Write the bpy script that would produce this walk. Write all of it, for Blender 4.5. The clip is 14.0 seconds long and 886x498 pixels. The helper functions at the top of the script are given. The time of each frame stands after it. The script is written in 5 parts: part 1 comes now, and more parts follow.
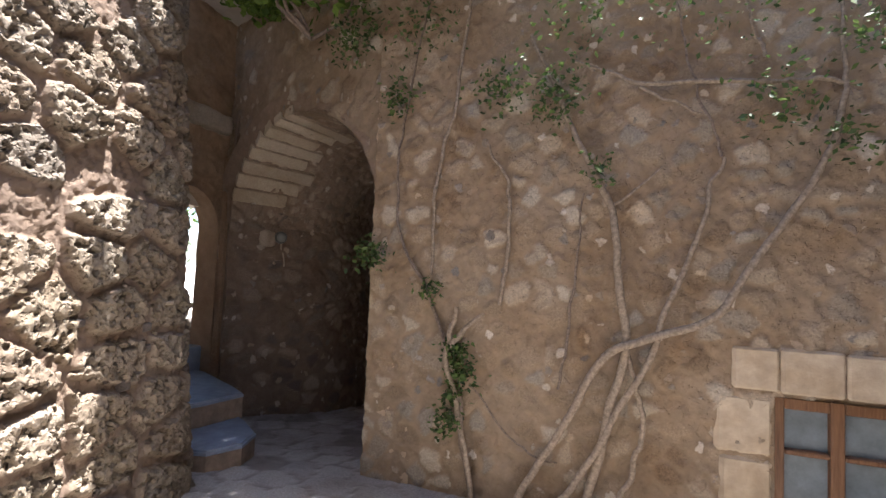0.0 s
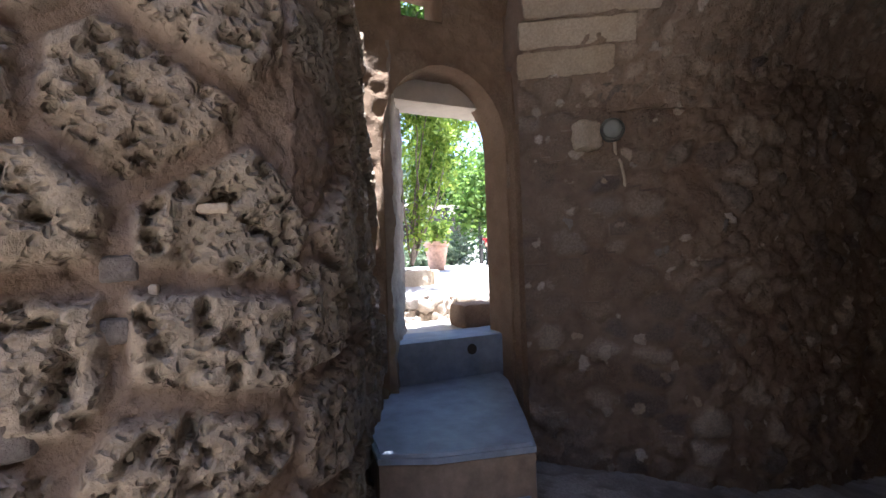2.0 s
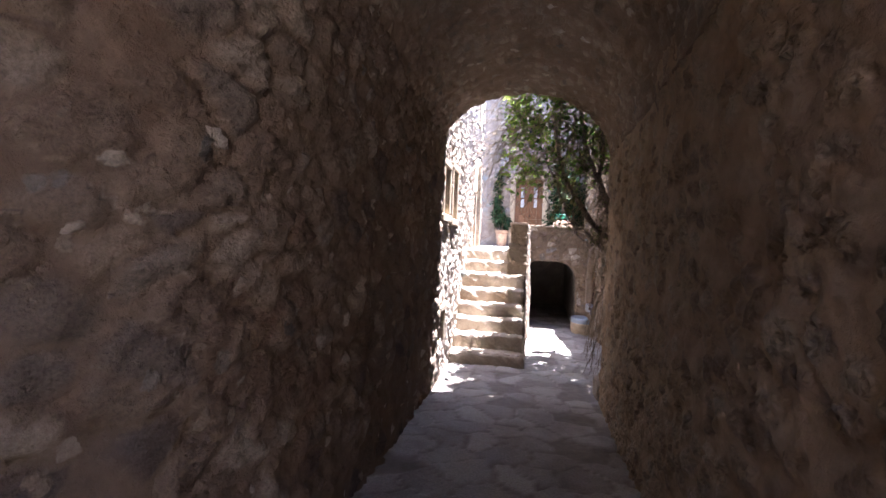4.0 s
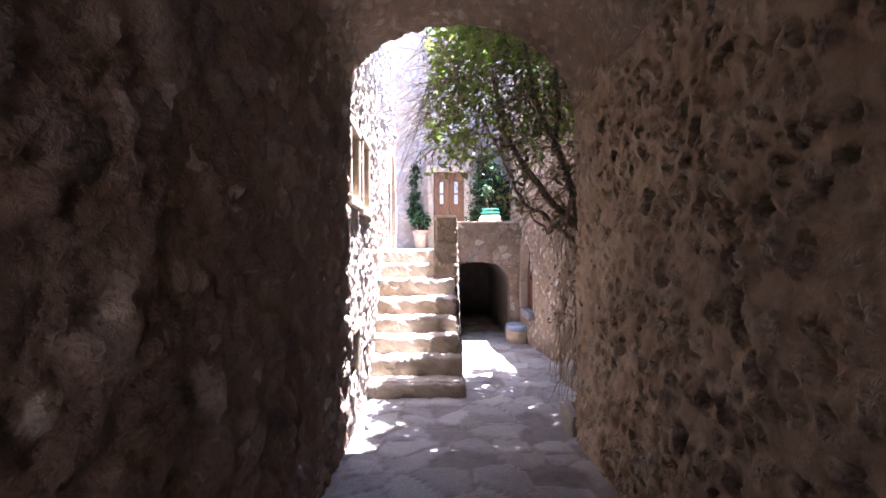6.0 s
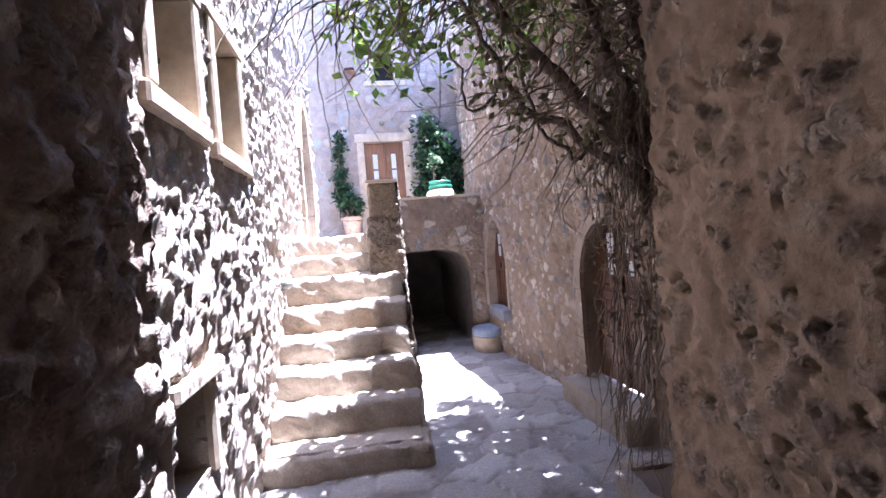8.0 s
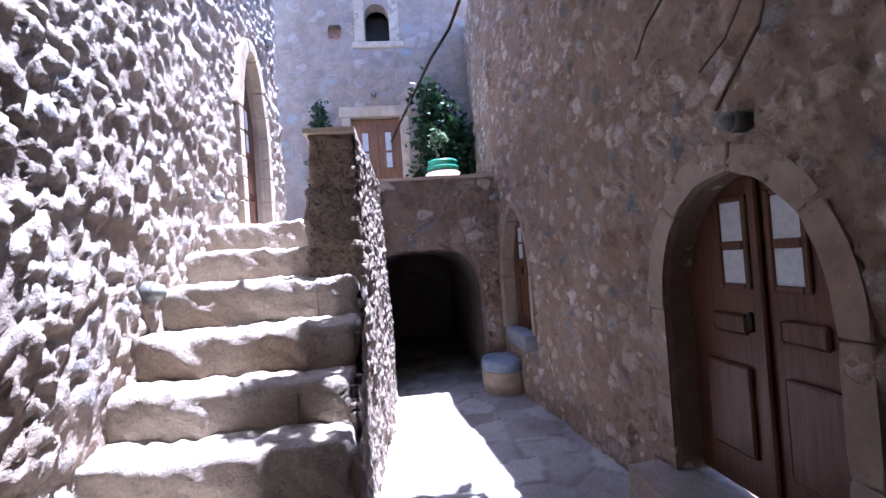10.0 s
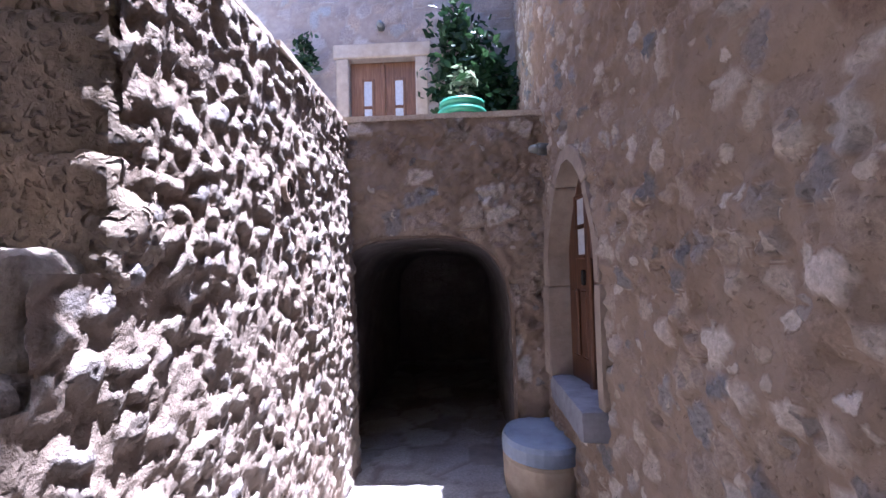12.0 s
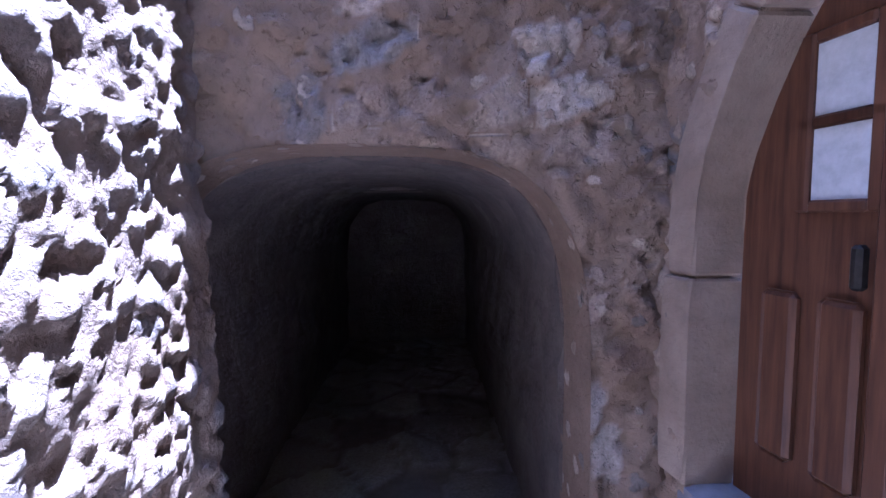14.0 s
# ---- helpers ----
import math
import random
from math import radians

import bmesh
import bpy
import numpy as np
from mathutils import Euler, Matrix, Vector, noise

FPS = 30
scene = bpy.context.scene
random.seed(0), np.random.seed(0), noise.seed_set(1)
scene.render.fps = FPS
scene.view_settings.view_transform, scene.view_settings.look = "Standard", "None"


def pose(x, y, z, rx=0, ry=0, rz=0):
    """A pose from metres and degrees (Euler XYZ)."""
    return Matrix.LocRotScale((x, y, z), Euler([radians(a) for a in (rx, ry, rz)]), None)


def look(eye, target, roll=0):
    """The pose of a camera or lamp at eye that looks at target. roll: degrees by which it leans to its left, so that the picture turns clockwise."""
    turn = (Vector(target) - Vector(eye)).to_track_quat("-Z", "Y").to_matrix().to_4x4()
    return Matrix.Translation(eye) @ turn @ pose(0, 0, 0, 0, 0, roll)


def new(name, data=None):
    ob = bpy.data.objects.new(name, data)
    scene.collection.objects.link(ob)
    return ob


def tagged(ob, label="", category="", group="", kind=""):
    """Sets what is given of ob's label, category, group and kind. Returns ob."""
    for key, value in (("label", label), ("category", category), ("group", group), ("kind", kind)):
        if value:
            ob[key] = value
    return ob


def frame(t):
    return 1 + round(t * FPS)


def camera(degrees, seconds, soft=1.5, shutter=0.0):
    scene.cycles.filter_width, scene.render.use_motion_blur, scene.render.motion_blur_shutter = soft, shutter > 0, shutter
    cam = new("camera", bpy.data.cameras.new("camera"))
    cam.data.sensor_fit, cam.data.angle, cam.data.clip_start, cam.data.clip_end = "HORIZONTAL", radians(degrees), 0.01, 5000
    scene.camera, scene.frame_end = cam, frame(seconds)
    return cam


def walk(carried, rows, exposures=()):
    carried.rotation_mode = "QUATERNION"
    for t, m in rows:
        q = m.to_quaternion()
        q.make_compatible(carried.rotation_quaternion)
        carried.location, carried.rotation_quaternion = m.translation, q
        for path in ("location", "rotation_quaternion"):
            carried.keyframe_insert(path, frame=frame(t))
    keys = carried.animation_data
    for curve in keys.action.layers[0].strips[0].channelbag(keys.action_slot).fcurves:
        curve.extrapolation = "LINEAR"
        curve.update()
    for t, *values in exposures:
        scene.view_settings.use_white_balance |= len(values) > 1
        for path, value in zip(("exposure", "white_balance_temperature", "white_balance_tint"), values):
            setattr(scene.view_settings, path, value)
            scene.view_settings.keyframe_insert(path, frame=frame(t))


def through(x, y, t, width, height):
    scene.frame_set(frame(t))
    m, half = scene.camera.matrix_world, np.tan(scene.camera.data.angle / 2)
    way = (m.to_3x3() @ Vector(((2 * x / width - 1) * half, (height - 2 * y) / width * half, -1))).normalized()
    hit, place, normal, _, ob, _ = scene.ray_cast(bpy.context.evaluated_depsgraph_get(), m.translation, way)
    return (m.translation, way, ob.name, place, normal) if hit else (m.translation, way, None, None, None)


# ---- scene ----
cam = camera(89.3, 14.0)
PATH = [
    (0, (-0.246, -0.505, 3.12), (-0.878, 1.39, 3.227), 2.5),
    (0.5, (-0.69, 0.6, 2.69), (-1.691, 2.327, 2.82), -2.9),
    (1, (-1.19, 1.41, 2.535), (-2.49, 2.927, 2.625), -2.0),
    (1.5, (-1.781, 2.056, 2.54), (-3.373, 3.267, 2.594), -3.0),
    (2, (-2.194, 2.573, 2.562), (-4.012, 3.404, 2.615), -1.9),
    (2.5, (-2.673, 2.856, 2.532), (-4.389, 3.868, 2.711), 1.1),
    (3, (-2.950, 3.400, 2.545), (-4.270, 4.903, 2.578), -1.5),
    (3.5, (-3.020, 3.850, 2.485), (-3.821, 5.683, 2.469), 0.4),
    (4, (-3.150, 4.420, 2.466), (-3.529, 6.382, 2.394), 2.2),
    (4.2, (-3.210, 4.630, 2.460), (-3.441, 6.613, 2.380), 2.0),
    (6.3, (-3.527, 6.7, 2.189), (-3.458, 8.699, 2.177), -1.8),
    (6.5, (-3.533, 6.994, 2.199), (-3.464, 8.991, 2.128), -4.5),
    (7, (-3.58, 7.554, 2.031), (-3.278, 9.53, 1.987), -2.1),
    (7.5, (-3.519, 8.157, 1.923), (-3.2, 10.131, 1.927), -4.8),
    (8, (-3.455, 8.83, 1.906), (-3.185, 10.811, 1.884), -4.5),
    (8.2, (-3.473, 9.051, 1.869), (-3.1, 11.016, 1.905), -4.9),
    (10.3, (-2.783, 11.235, 1.653), (-2.631, 13.229, 1.697), -3.7),
    (10.5, (-2.735, 11.485, 1.62), (-2.572, 13.476, 1.704), -3.3),
    (11, (-2.552, 12.096, 1.592), (-2.457, 14.092, 1.673), -3.0),
    (11.5, (-2.33, 12.702, 1.558), (-2.414, 14.695, 1.7), -1.6),
    (12, (-2.258, 13.207, 1.548), (-2.354, 15.202, 1.642), -1.3),
    (12.5, (-2.203, 13.66, 1.544), (-2.477, 15.639, 1.639), -2.1),
    (13, (-2.202, 14.184, 1.472), (-2.464, 16.161, 1.627), -1.0),
    (13.5, (-2.217, 14.68, 1.499), (-2.552, 16.646, 1.651), -2.8),
    (14, (-2.440, 15.205, 1.594), (-2.350, 17.197, 1.449), -0.2),
]

EXPOSURES = [(0.0, 2.54, 6000, 15), (1.0, 2.7, 5900, 15), (2.0, 3.08, 5550, 16), (2.5, 3.2, 5500, 17), (3.0, 3.4, 5500, 17), (4.2, 3.95, 5650, 24), (6.3, 4.28, 5400, 28), (8.2, 3.98, 5000, 25), (10.3, 2.92, 4800, 28), (11.5, 3.17, 5050, 30), (12.5, 3.5, 4720, 31), (13.0, 3.77, 4400, 34), (14.0, 3.75, 4400, 34)]
walk(cam, [(t, look(eye, target, roll)) for t, eye, target, roll in PATH], EXPOSURES)

# ---- sky and sun ----
SUN_TO = Vector((0.14, 0.085, 1.0)).normalized()
world = bpy.data.worlds.new("sky")
scene.world = world
world.use_nodes = True
wn = world.node_tree.nodes
wn.clear()
sky_node = wn.new("ShaderNodeTexSky")
sky_node.sky_type = "NISHITA"
sky_node.sun_disc = False
sky_node.sun_elevation = math.asin(SUN_TO.z)
sky_node.sun_rotation = math.atan2(SUN_TO.x, SUN_TO.y)
sky_bg = wn.new("ShaderNodeBackground")
sky_bg.inputs[1].default_value = 0.095
sky_out = wn.new("ShaderNodeOutputWorld")
world.node_tree.links.new(sky_node.outputs[0], sky_bg.inputs[0])
world.node_tree.links.new(sky_bg.outputs[0], sky_out.inputs[0])
sun_data = bpy.data.lights.new("sun", "SUN")
sun_data.energy = 5.0
sun_data.angle = radians(0.53)
sun_data.color = (1.0, 0.95, 0.87)
sun = new("sun", sun_data)
sun.matrix_world = look(SUN_TO * 40, (0, 0, 0))


# ---- materials ----
class Nodes:
    """Short hand for a node material."""

    def __init__(self, name):
        self.mat = bpy.data.materials.new(name)
        self.mat.use_nodes = True
        self.tree = self.mat.node_tree
        self.bsdf = self.tree.nodes["Principled BSDF"]
        self.pos = self.add("ShaderNodeNewGeometry").outputs["Position"]

    def add(self, kind, **values):
        node = self.tree.nodes.new(kind)
        for key, value in values.items():
            node.inputs[key].default_value = value
        return node

    def link(self, a, b):
        self.tree.links.new(a, b)

    def noise(self, scale, detail=4.0, rough=0.6, stretch=None):
        node = self.add("ShaderNodeTexNoise", Scale=scale, Detail=detail, Roughness=rough)
        where = self.pos
        if stretch:
            mapping = self.add("ShaderNodeMapping", Scale=stretch)
            self.link(where, mapping.inputs[0])
            where = mapping.outputs[0]
        self.link(where, node.inputs["Vector"])
        return node.outputs["Fac"]

    def ramp(self, fac, stops):
        node = self.add("ShaderNodeValToRGB")
        while len(node.color_ramp.elements) < len(stops):
            node.color_ramp.elements.new(0.5)
        for e, (p, c) in zip(node.color_ramp.elements, stops):
            e.position, e.color = p, (*c, 1)
        self.link(fac, node.inputs[0])
        return node.outputs[0]

    def mix(self, fac, a, b, mode="MIX"):
        node = self.tree.nodes.new("ShaderNodeMix")
        node.data_type, node.blend_type = "RGBA", mode
        for socket, value in ((node.inputs[0], fac), (node.inputs[6], a), (node.inputs[7], b)):
            if isinstance(value, (int, float)):
                socket.default_value = value
            elif isinstance(value, tuple):
                socket.default_value = (*value, 1)
            else:
                self.link(value, socket)
        return node.outputs[2]

    def bump(self, fac, strength, distance):
        node = self.add("ShaderNodeBump", Strength=strength, Distance=distance)
        self.link(fac, node.inputs["Height"])
        if self.bsdf.inputs["Normal"].is_linked:
            self.link(self.bsdf.inputs["Normal"].links[0].from_socket, node.inputs["Normal"])
        self.link(node.outputs[0], self.bsdf.inputs["Normal"])

    def done(self, colour, rough=0.9, metal=0.0):
        if isinstance(colour, tuple):
            self.bsdf.inputs["Base Color"].default_value = (*colour, 1)
        else:
            self.link(colour, self.bsdf.inputs["Base Color"])
        if isinstance(rough, (int, float)):
            self.bsdf.inputs["Roughness"].default_value = rough
        else:
            self.link(rough, self.bsdf.inputs["Roughness"])
        self.bsdf.inputs["Metallic"].default_value = metal
        self.bsdf.inputs["Specular IOR Level"].default_value = 0.3
        return self.mat


def masonry(name, mortar, stones, stain, bump=0.6, fine=55.0, porous=0.0, chips=0.0, share=0.2):
    """Stone in mortar: the meshes carry how far each spot is stone, and a number for each stone."""
    n = Nodes(name)
    stone = n.add("ShaderNodeAttribute")
    stone.attribute_name = "stone"
    tint = n.add("ShaderNodeAttribute")
    tint.attribute_name = "tint"
    body = n.ramp(tint.outputs["Fac"], [(i / max(1, len(stones) - 1), c) for i, c in enumerate(stones)])
    grain = n.noise(fine, 6, 0.7)
    body = n.mix(0.65, body, n.ramp(grain, [(0.3, (0.45, 0.43, 0.4)), (0.7, (1.25, 1.22, 1.15))]), "MULTIPLY")
    bed = n.mix(0.5, mortar, n.ramp(n.noise(9, 5), [(0.3, (0.6, 0.57, 0.53)), (0.72, (1.25, 1.22, 1.16))]), "MULTIPLY")
    colour = n.mix(stone.outputs["Fac"], bed, body)
    if chips:
        wander = n.add("ShaderNodeTexNoise", Scale=chips * 1.3, Detail=3.0)
        n.link(n.pos, wander.inputs["Vector"])
        at = n.add("ShaderNodeVectorMath")
        at.operation = "MULTIPLY_ADD"
        at.inputs[1].default_value = (1.1 / chips,) * 3
        n.link(wander.outputs["Color"], at.inputs[0])
        n.link(n.pos, at.inputs[2])
        cells = n.add("ShaderNodeTexVoronoi", Scale=chips, Randomness=1.0)
        n.link(at.outputs[0], cells.inputs["Vector"])
        pick = n.add("ShaderNodeSeparateColor")
        n.link(cells.outputs["Color"], pick.inputs[0])
        body = n.ramp(cells.outputs["Distance"], [(0.3, (1, 1, 1)), (0.42, (0, 0, 0))])
        shown = n.mix(1.0, body, n.ramp(pick.outputs[0], [(share, (1, 1, 1)), (share + 0.03, (0, 0, 0))]), "MULTIPLY")
        kind = n.ramp(pick.outputs[1], [(0.0, stones[0]), (0.3, (0.52, 0.46, 0.38)), (0.6, (0.19, 0.175, 0.165)), (0.8, (0.42, 0.34, 0.25)), (1.0, (0.58, 0.53, 0.47))])
        kind = n.mix(0.6, kind, n.ramp(grain, [(0.3, (0.5, 0.48, 0.45)), (0.7, (1.2, 1.18, 1.14))]), "MULTIPLY")
        colour = n.mix(shown, colour, kind)
        n.bump(shown, 0.5, 0.012)
        hollow = n.noise(chips * 3.2, 3, 0.5)
        n.bump(n.ramp(hollow, [(0.3, (0, 0, 0)), (0.4, (1, 1, 1))]), 0.55, 0.02)
    blot = n.noise(1.3, 5, 0.65)
    colour = n.mix(n.ramp(blot, [(0.45, (0, 0, 0)), (0.7, (0.75, 0.75, 0.75))]), colour, stain, "MULTIPLY")
    n.bump(n.noise(14, 6, 0.7), bump, 0.03)
    n.bump(grain, bump * 0.8, 0.008)
    if porous:
        cells = n.add("ShaderNodeTexVoronoi", Scale=26.0, Randomness=1.0)
        wander = n.add("ShaderNodeTexNoise", Scale=12.0)
        n.link(n.pos, wander.inputs["Vector"])
        at = n.add("ShaderNodeVectorMath")
        at.operation = "MULTIPLY_ADD"
        at.inputs[1].default_value = (0.09, 0.09, 0.09)
        n.link(wander.outputs["Color"], at.inputs[0])
        n.link(n.pos, at.inputs[2])
        n.link(at.outputs[0], cells.inputs["Vector"])
        holes = n.ramp(cells.outputs["Distance"], [(0.0, (0, 0, 0)), (0.45, (1, 1, 1))])
        n.bump(n.mix(stone.outputs["Fac"], (1.0, 1.0, 1.0), holes), porous, 0.03)
    return n.done(colour, 0.95)


def wooden(name, dark, light, gloss=0.45):
    n = Nodes(name)
    grain = n.noise(6, 6, 0.6, (9, 9, 0.6))
    colour = n.ramp(grain, [(0.3, dark), (0.7, light)])
    colour = n.mix(0.4, colour, n.ramp(n.noise(2.2), [(0.35, (0.65, 0.62, 0.6)), (0.7, (1.2, 1.15, 1.1))]), "MULTIPLY")
    n.bump(grain, 0.25, 0.004)
    return n.done(colour, gloss)


def plain(name, colour, rough=0.7, metal=0.0, vary=0.35, scale=9.0, bump=0.15):
    n = Nodes(name)
    f = n.noise(scale, 5, 0.65)
    lo, hi = tuple(c * (1 - vary) for c in colour), tuple(min(1, c * (1 + vary)) for c in colour)
    n.bump(f, bump, 0.01)
    return n.done(n.ramp(f, [(0.3, lo), (0.72, hi)]), rough, metal)


def leafy(name, dark, light, through=0.35):
    n = Nodes(name)
    island = n.add("ShaderNodeNewGeometry").outputs["Random Per Island"]
    colour = n.ramp(island, [(0.0, dark), (1.0, light)])
    mat = n.done(colour, 0.55)
    thin = n.add("ShaderNodeBsdfTranslucent")
    n.link(colour, thin.inputs[0])
    blend = n.add("ShaderNodeMixShader", Fac=through)
    n.link(n.bsdf.outputs[0], blend.inputs[1])
    n.link(thin.outputs[0], blend.inputs[2])
    n.link(blend.outputs[0], n.tree.nodes["Material Output"].inputs[0])
    return mat


TUFF = [(0.28, 0.225, 0.17), (0.33, 0.275, 0.205), (0.24, 0.205, 0.165), (0.38, 0.315, 0.24)]
M_RUBBLE = masonry("pale rubble masonry", (0.32, 0.265, 0.215), [(0.42, 0.36, 0.30), (0.34, 0.30, 0.26), (0.50, 0.44, 0.37), (0.30, 0.28, 0.27), (0.46, 0.38, 0.30)], (0.62, 0.54, 0.46), 0.8)
M_ALLEY = masonry("mortared alley masonry", (0.27, 0.21, 0.155), [(0.29, 0.225, 0.17), (0.46, 0.40, 0.33), (0.21, 0.15, 0.11), (0.58, 0.52, 0.45), (0.17, 0.175, 0.185), (0.36, 0.285, 0.21)], (0.68, 0.6, 0.52), 0.6, chips=13.0, share=0.2)
M_JAMB = masonry("weathered jamb stone", (0.31, 0.255, 0.20), [(0.31, 0.255, 0.20), (0.36, 0.30, 0.235), (0.28, 0.23, 0.18)], (0.7, 0.62, 0.53), 0.5)
M_STAIRWALL = masonry("pale stair rubble", (0.25, 0.20, 0.155), [(0.30, 0.255, 0.21), (0.25, 0.215, 0.18), (0.36, 0.315, 0.26), (0.22, 0.205, 0.195), (0.32, 0.265, 0.21)], (0.66, 0.57, 0.48), 0.8)
M_PITTED = masonry("pitted passage masonry", (0.44, 0.335, 0.24), [(0.44, 0.35, 0.26), (0.37, 0.29, 0.215), (0.48, 0.405, 0.32), (0.26, 0.21, 0.17), (0.41, 0.33, 0.25)], (0.66, 0.57, 0.49), 0.7, 45.0, 0.6)
M_FAR = masonry("coursed house masonry", (0.30, 0.25, 0.21), [(0.34, 0.29, 0.25), (0.26, 0.22, 0.2), (0.42, 0.38, 0.34), (0.36, 0.28, 0.22), (0.30, 0.32, 0.32)], (0.7, 0.63, 0.56), 0.5)
# Passage shade is put into the wall tone.
M_TUNNEL = masonry("tunnel masonry darkened for shade", (0.22, 0.165, 0.125), [(0.27, 0.21, 0.16), (0.21, 0.16, 0.125), (0.40, 0.34, 0.275), (0.15, 0.125, 0.11), (0.31, 0.245, 0.19), (0.19, 0.15, 0.12)], (0.66, 0.56, 0.48), 0.9, chips=8.0, share=0.2)
# Lighter copy of the tunnel stone, making up for light missing on the vault.
M_VAULT = masonry("tan tunnel masonry lightened for the vault", (0.27, 0.205, 0.155), [(0.33, 0.26, 0.195), (0.26, 0.20, 0.155), (0.43, 0.36, 0.285), (0.20, 0.165, 0.135), (0.36, 0.285, 0.22)], (0.68, 0.59, 0.51), 0.9, chips=8.0, share=0.2)
# Undercroft shade is put into this stone colour; dark pillar chips share it.
M_DARK_STONE = masonry("dark masonry, vault shade included", (0.17, 0.145, 0.13), [(0.19, 0.165, 0.15), (0.14, 0.125, 0.115), (0.22, 0.195, 0.17)], (0.65, 0.6, 0.55), 0.7)
M_BLOCKS = masonry("porous tuff blocks", (0.215, 0.16, 0.12), TUFF, (0.66, 0.58, 0.48), 0.8, 38.0, 1.0)
M_VINEWALL = masonry("tan mortared wall", (0.265, 0.205, 0.145), [(0.27, 0.21, 0.15), (0.36, 0.30, 0.23), (0.21, 0.155, 0.105), (0.31, 0.245, 0.175), (0.46, 0.405, 0.33), (0.25, 0.225, 0.19), (0.29, 0.225, 0.16)], (0.72, 0.6, 0.47), 0.55, chips=9.0, share=0.16)
M_PLASTER = masonry("rough brown plaster", (0.30, 0.215, 0.145), [(0.32, 0.24, 0.17), (0.27, 0.19, 0.13), (0.37, 0.29, 0.22)], (0.62, 0.5, 0.42), 0.7)
M_FLAGS = masonry("worn flagstones", (0.24, 0.215, 0.195), [(0.41, 0.385, 0.36), (0.34, 0.32, 0.305), (0.47, 0.445, 0.415), (0.29, 0.27, 0.255)], (0.55, 0.5, 0.47), 0.4)
M_STEP = masonry("worn limestone steps", (0.37, 0.32, 0.265), [(0.37, 0.32, 0.265), (0.43, 0.38, 0.32)], (0.5, 0.42, 0.33), 0.8)
M_ASHLAR = masonry("dressed limestone", (0.46, 0.39, 0.30), [(0.44, 0.37, 0.28), (0.52, 0.45, 0.36), (0.40, 0.34, 0.27)], (0.74, 0.66, 0.56), 0.35)
# Grey paint pushed towards blue to imitate light from the sky.
M_BLUE = plain("painted concrete, sky light in its blue", (0.23, 0.27, 0.33), 0.5, 0, 0.25, 6)
M_SILL = plain("worn grey stone sill", (0.20, 0.20, 0.215), 0.7, 0, 0.3, 8, 0.3)
M_RISER = plain("stained brown masonry", (0.24, 0.18, 0.13), 0.95, 0, 0.35, 7, 0.5)
M_WOOD = wooden("dark varnished door wood", (0.055, 0.025, 0.014), (0.13, 0.062, 0.032))
M_WOOD_LIGHT = wooden("sunned brown door wood", (0.12, 0.062, 0.032), (0.24, 0.13, 0.07))
M_CURTAIN = plain("white lace curtain", (0.46, 0.49, 0.51), 0.8, 0, 0.15, 30)
M_LEAF_OLIVE = leafy("dry olive leaves", (0.10, 0.10, 0.04), (0.26, 0.24, 0.11), 0.35)
M_PANE_DIM = plain("dusty blue-grey window pane", (0.16, 0.19, 0.21), 0.3, 0, 0.3, 5, 0.0)
M_GLASS = plain("dull window glass", (0.05, 0.06, 0.07), 0.12, 0, 0.2, 4, 0.0)
M_IRON = plain("dark iron", (0.04, 0.038, 0.035), 0.55, 0.7, 0.3, 30)
M_LAMP = plain("verdigris lamp metal", (0.14, 0.14, 0.125), 0.5, 0.5, 0.35, 25)
M_LENS = plain("frosted lamp glass", (0.25, 0.265, 0.24), 0.25, 0, 0.1, 12)
M_TERRA = plain("terracotta", (0.50, 0.30, 0.21), 0.85, 0, 0.3, 12)
# Clay brown lowered in place of the shade on the terrace.
M_JAR = plain("weathered clay, darkened for terrace shade", (0.34, 0.24, 0.17), 0.85, 0, 0.3, 12)
M_GREEN = plain("green glazed rim", (0.04, 0.23, 0.14), 0.4, 0, 0.2, 12)
M_BARK = plain("grey vine bark", (0.25, 0.20, 0.15), 0.9, 0, 0.45, 30, 0.5)
M_BARK_DARK = plain("dark vine bark", (0.18, 0.14, 0.11), 0.9, 0, 0.45, 30, 0.5)
M_TWIG = plain("dry twigs", (0.26, 0.205, 0.145), 0.9, 0, 0.4, 30)
M_LEAF = leafy("green leaves", (0.045, 0.095, 0.016), (0.16, 0.25, 0.045), 0.45)
# Greens darkened in place of shade over the wall tufts.
M_LEAF_WALL = leafy("wall leaves darkened for shade", (0.03, 0.06, 0.018), (0.10, 0.15, 0.04), 0.25)
# Brighter copy of the vine green, imitating sun through backlit leaves.
M_LEAF_SUN = leafy("vine leaves with sun glow in the green", (0.07, 0.13, 0.025), (0.27, 0.36, 0.08), 0.68)
M_LEAF_PALE = leafy("yellow-green leaves", (0.10, 0.18, 0.02), (0.30, 0.38, 0.06), 0.45)
M_LEAF_DARK = leafy("dark shrub leaves", (0.012, 0.035, 0.014), (0.04, 0.085, 0.03), 0.2)
M_LEAF_GREY = leafy("silver-green leaves", (0.09, 0.13, 0.07), (0.26, 0.32, 0.20))
M_PAVING = plain("pale garden paving", (0.46, 0.43, 0.38), 0.9, 0, 0.2, 3)
M_RED = plain("red painted table", (0.42, 0.03, 0.04), 0.5, 0, 0.2, 9)
# Shade of unlit openings is put into this near-black; pergola timber shares it.
M_DARK = plain("near-black for unlit openings and timber", (0.05, 0.045, 0.04), 0.9, 0, 0.3, 6)
M_WHITEWASH = plain("old limewash", (0.50, 0.44, 0.36), 0.95, 0, 0.18, 3, 0.3)
M_EARTH = plain("dry earth", (0.16, 0.12, 0.085), 0.95, 0, 0.3, 2, 0.4)
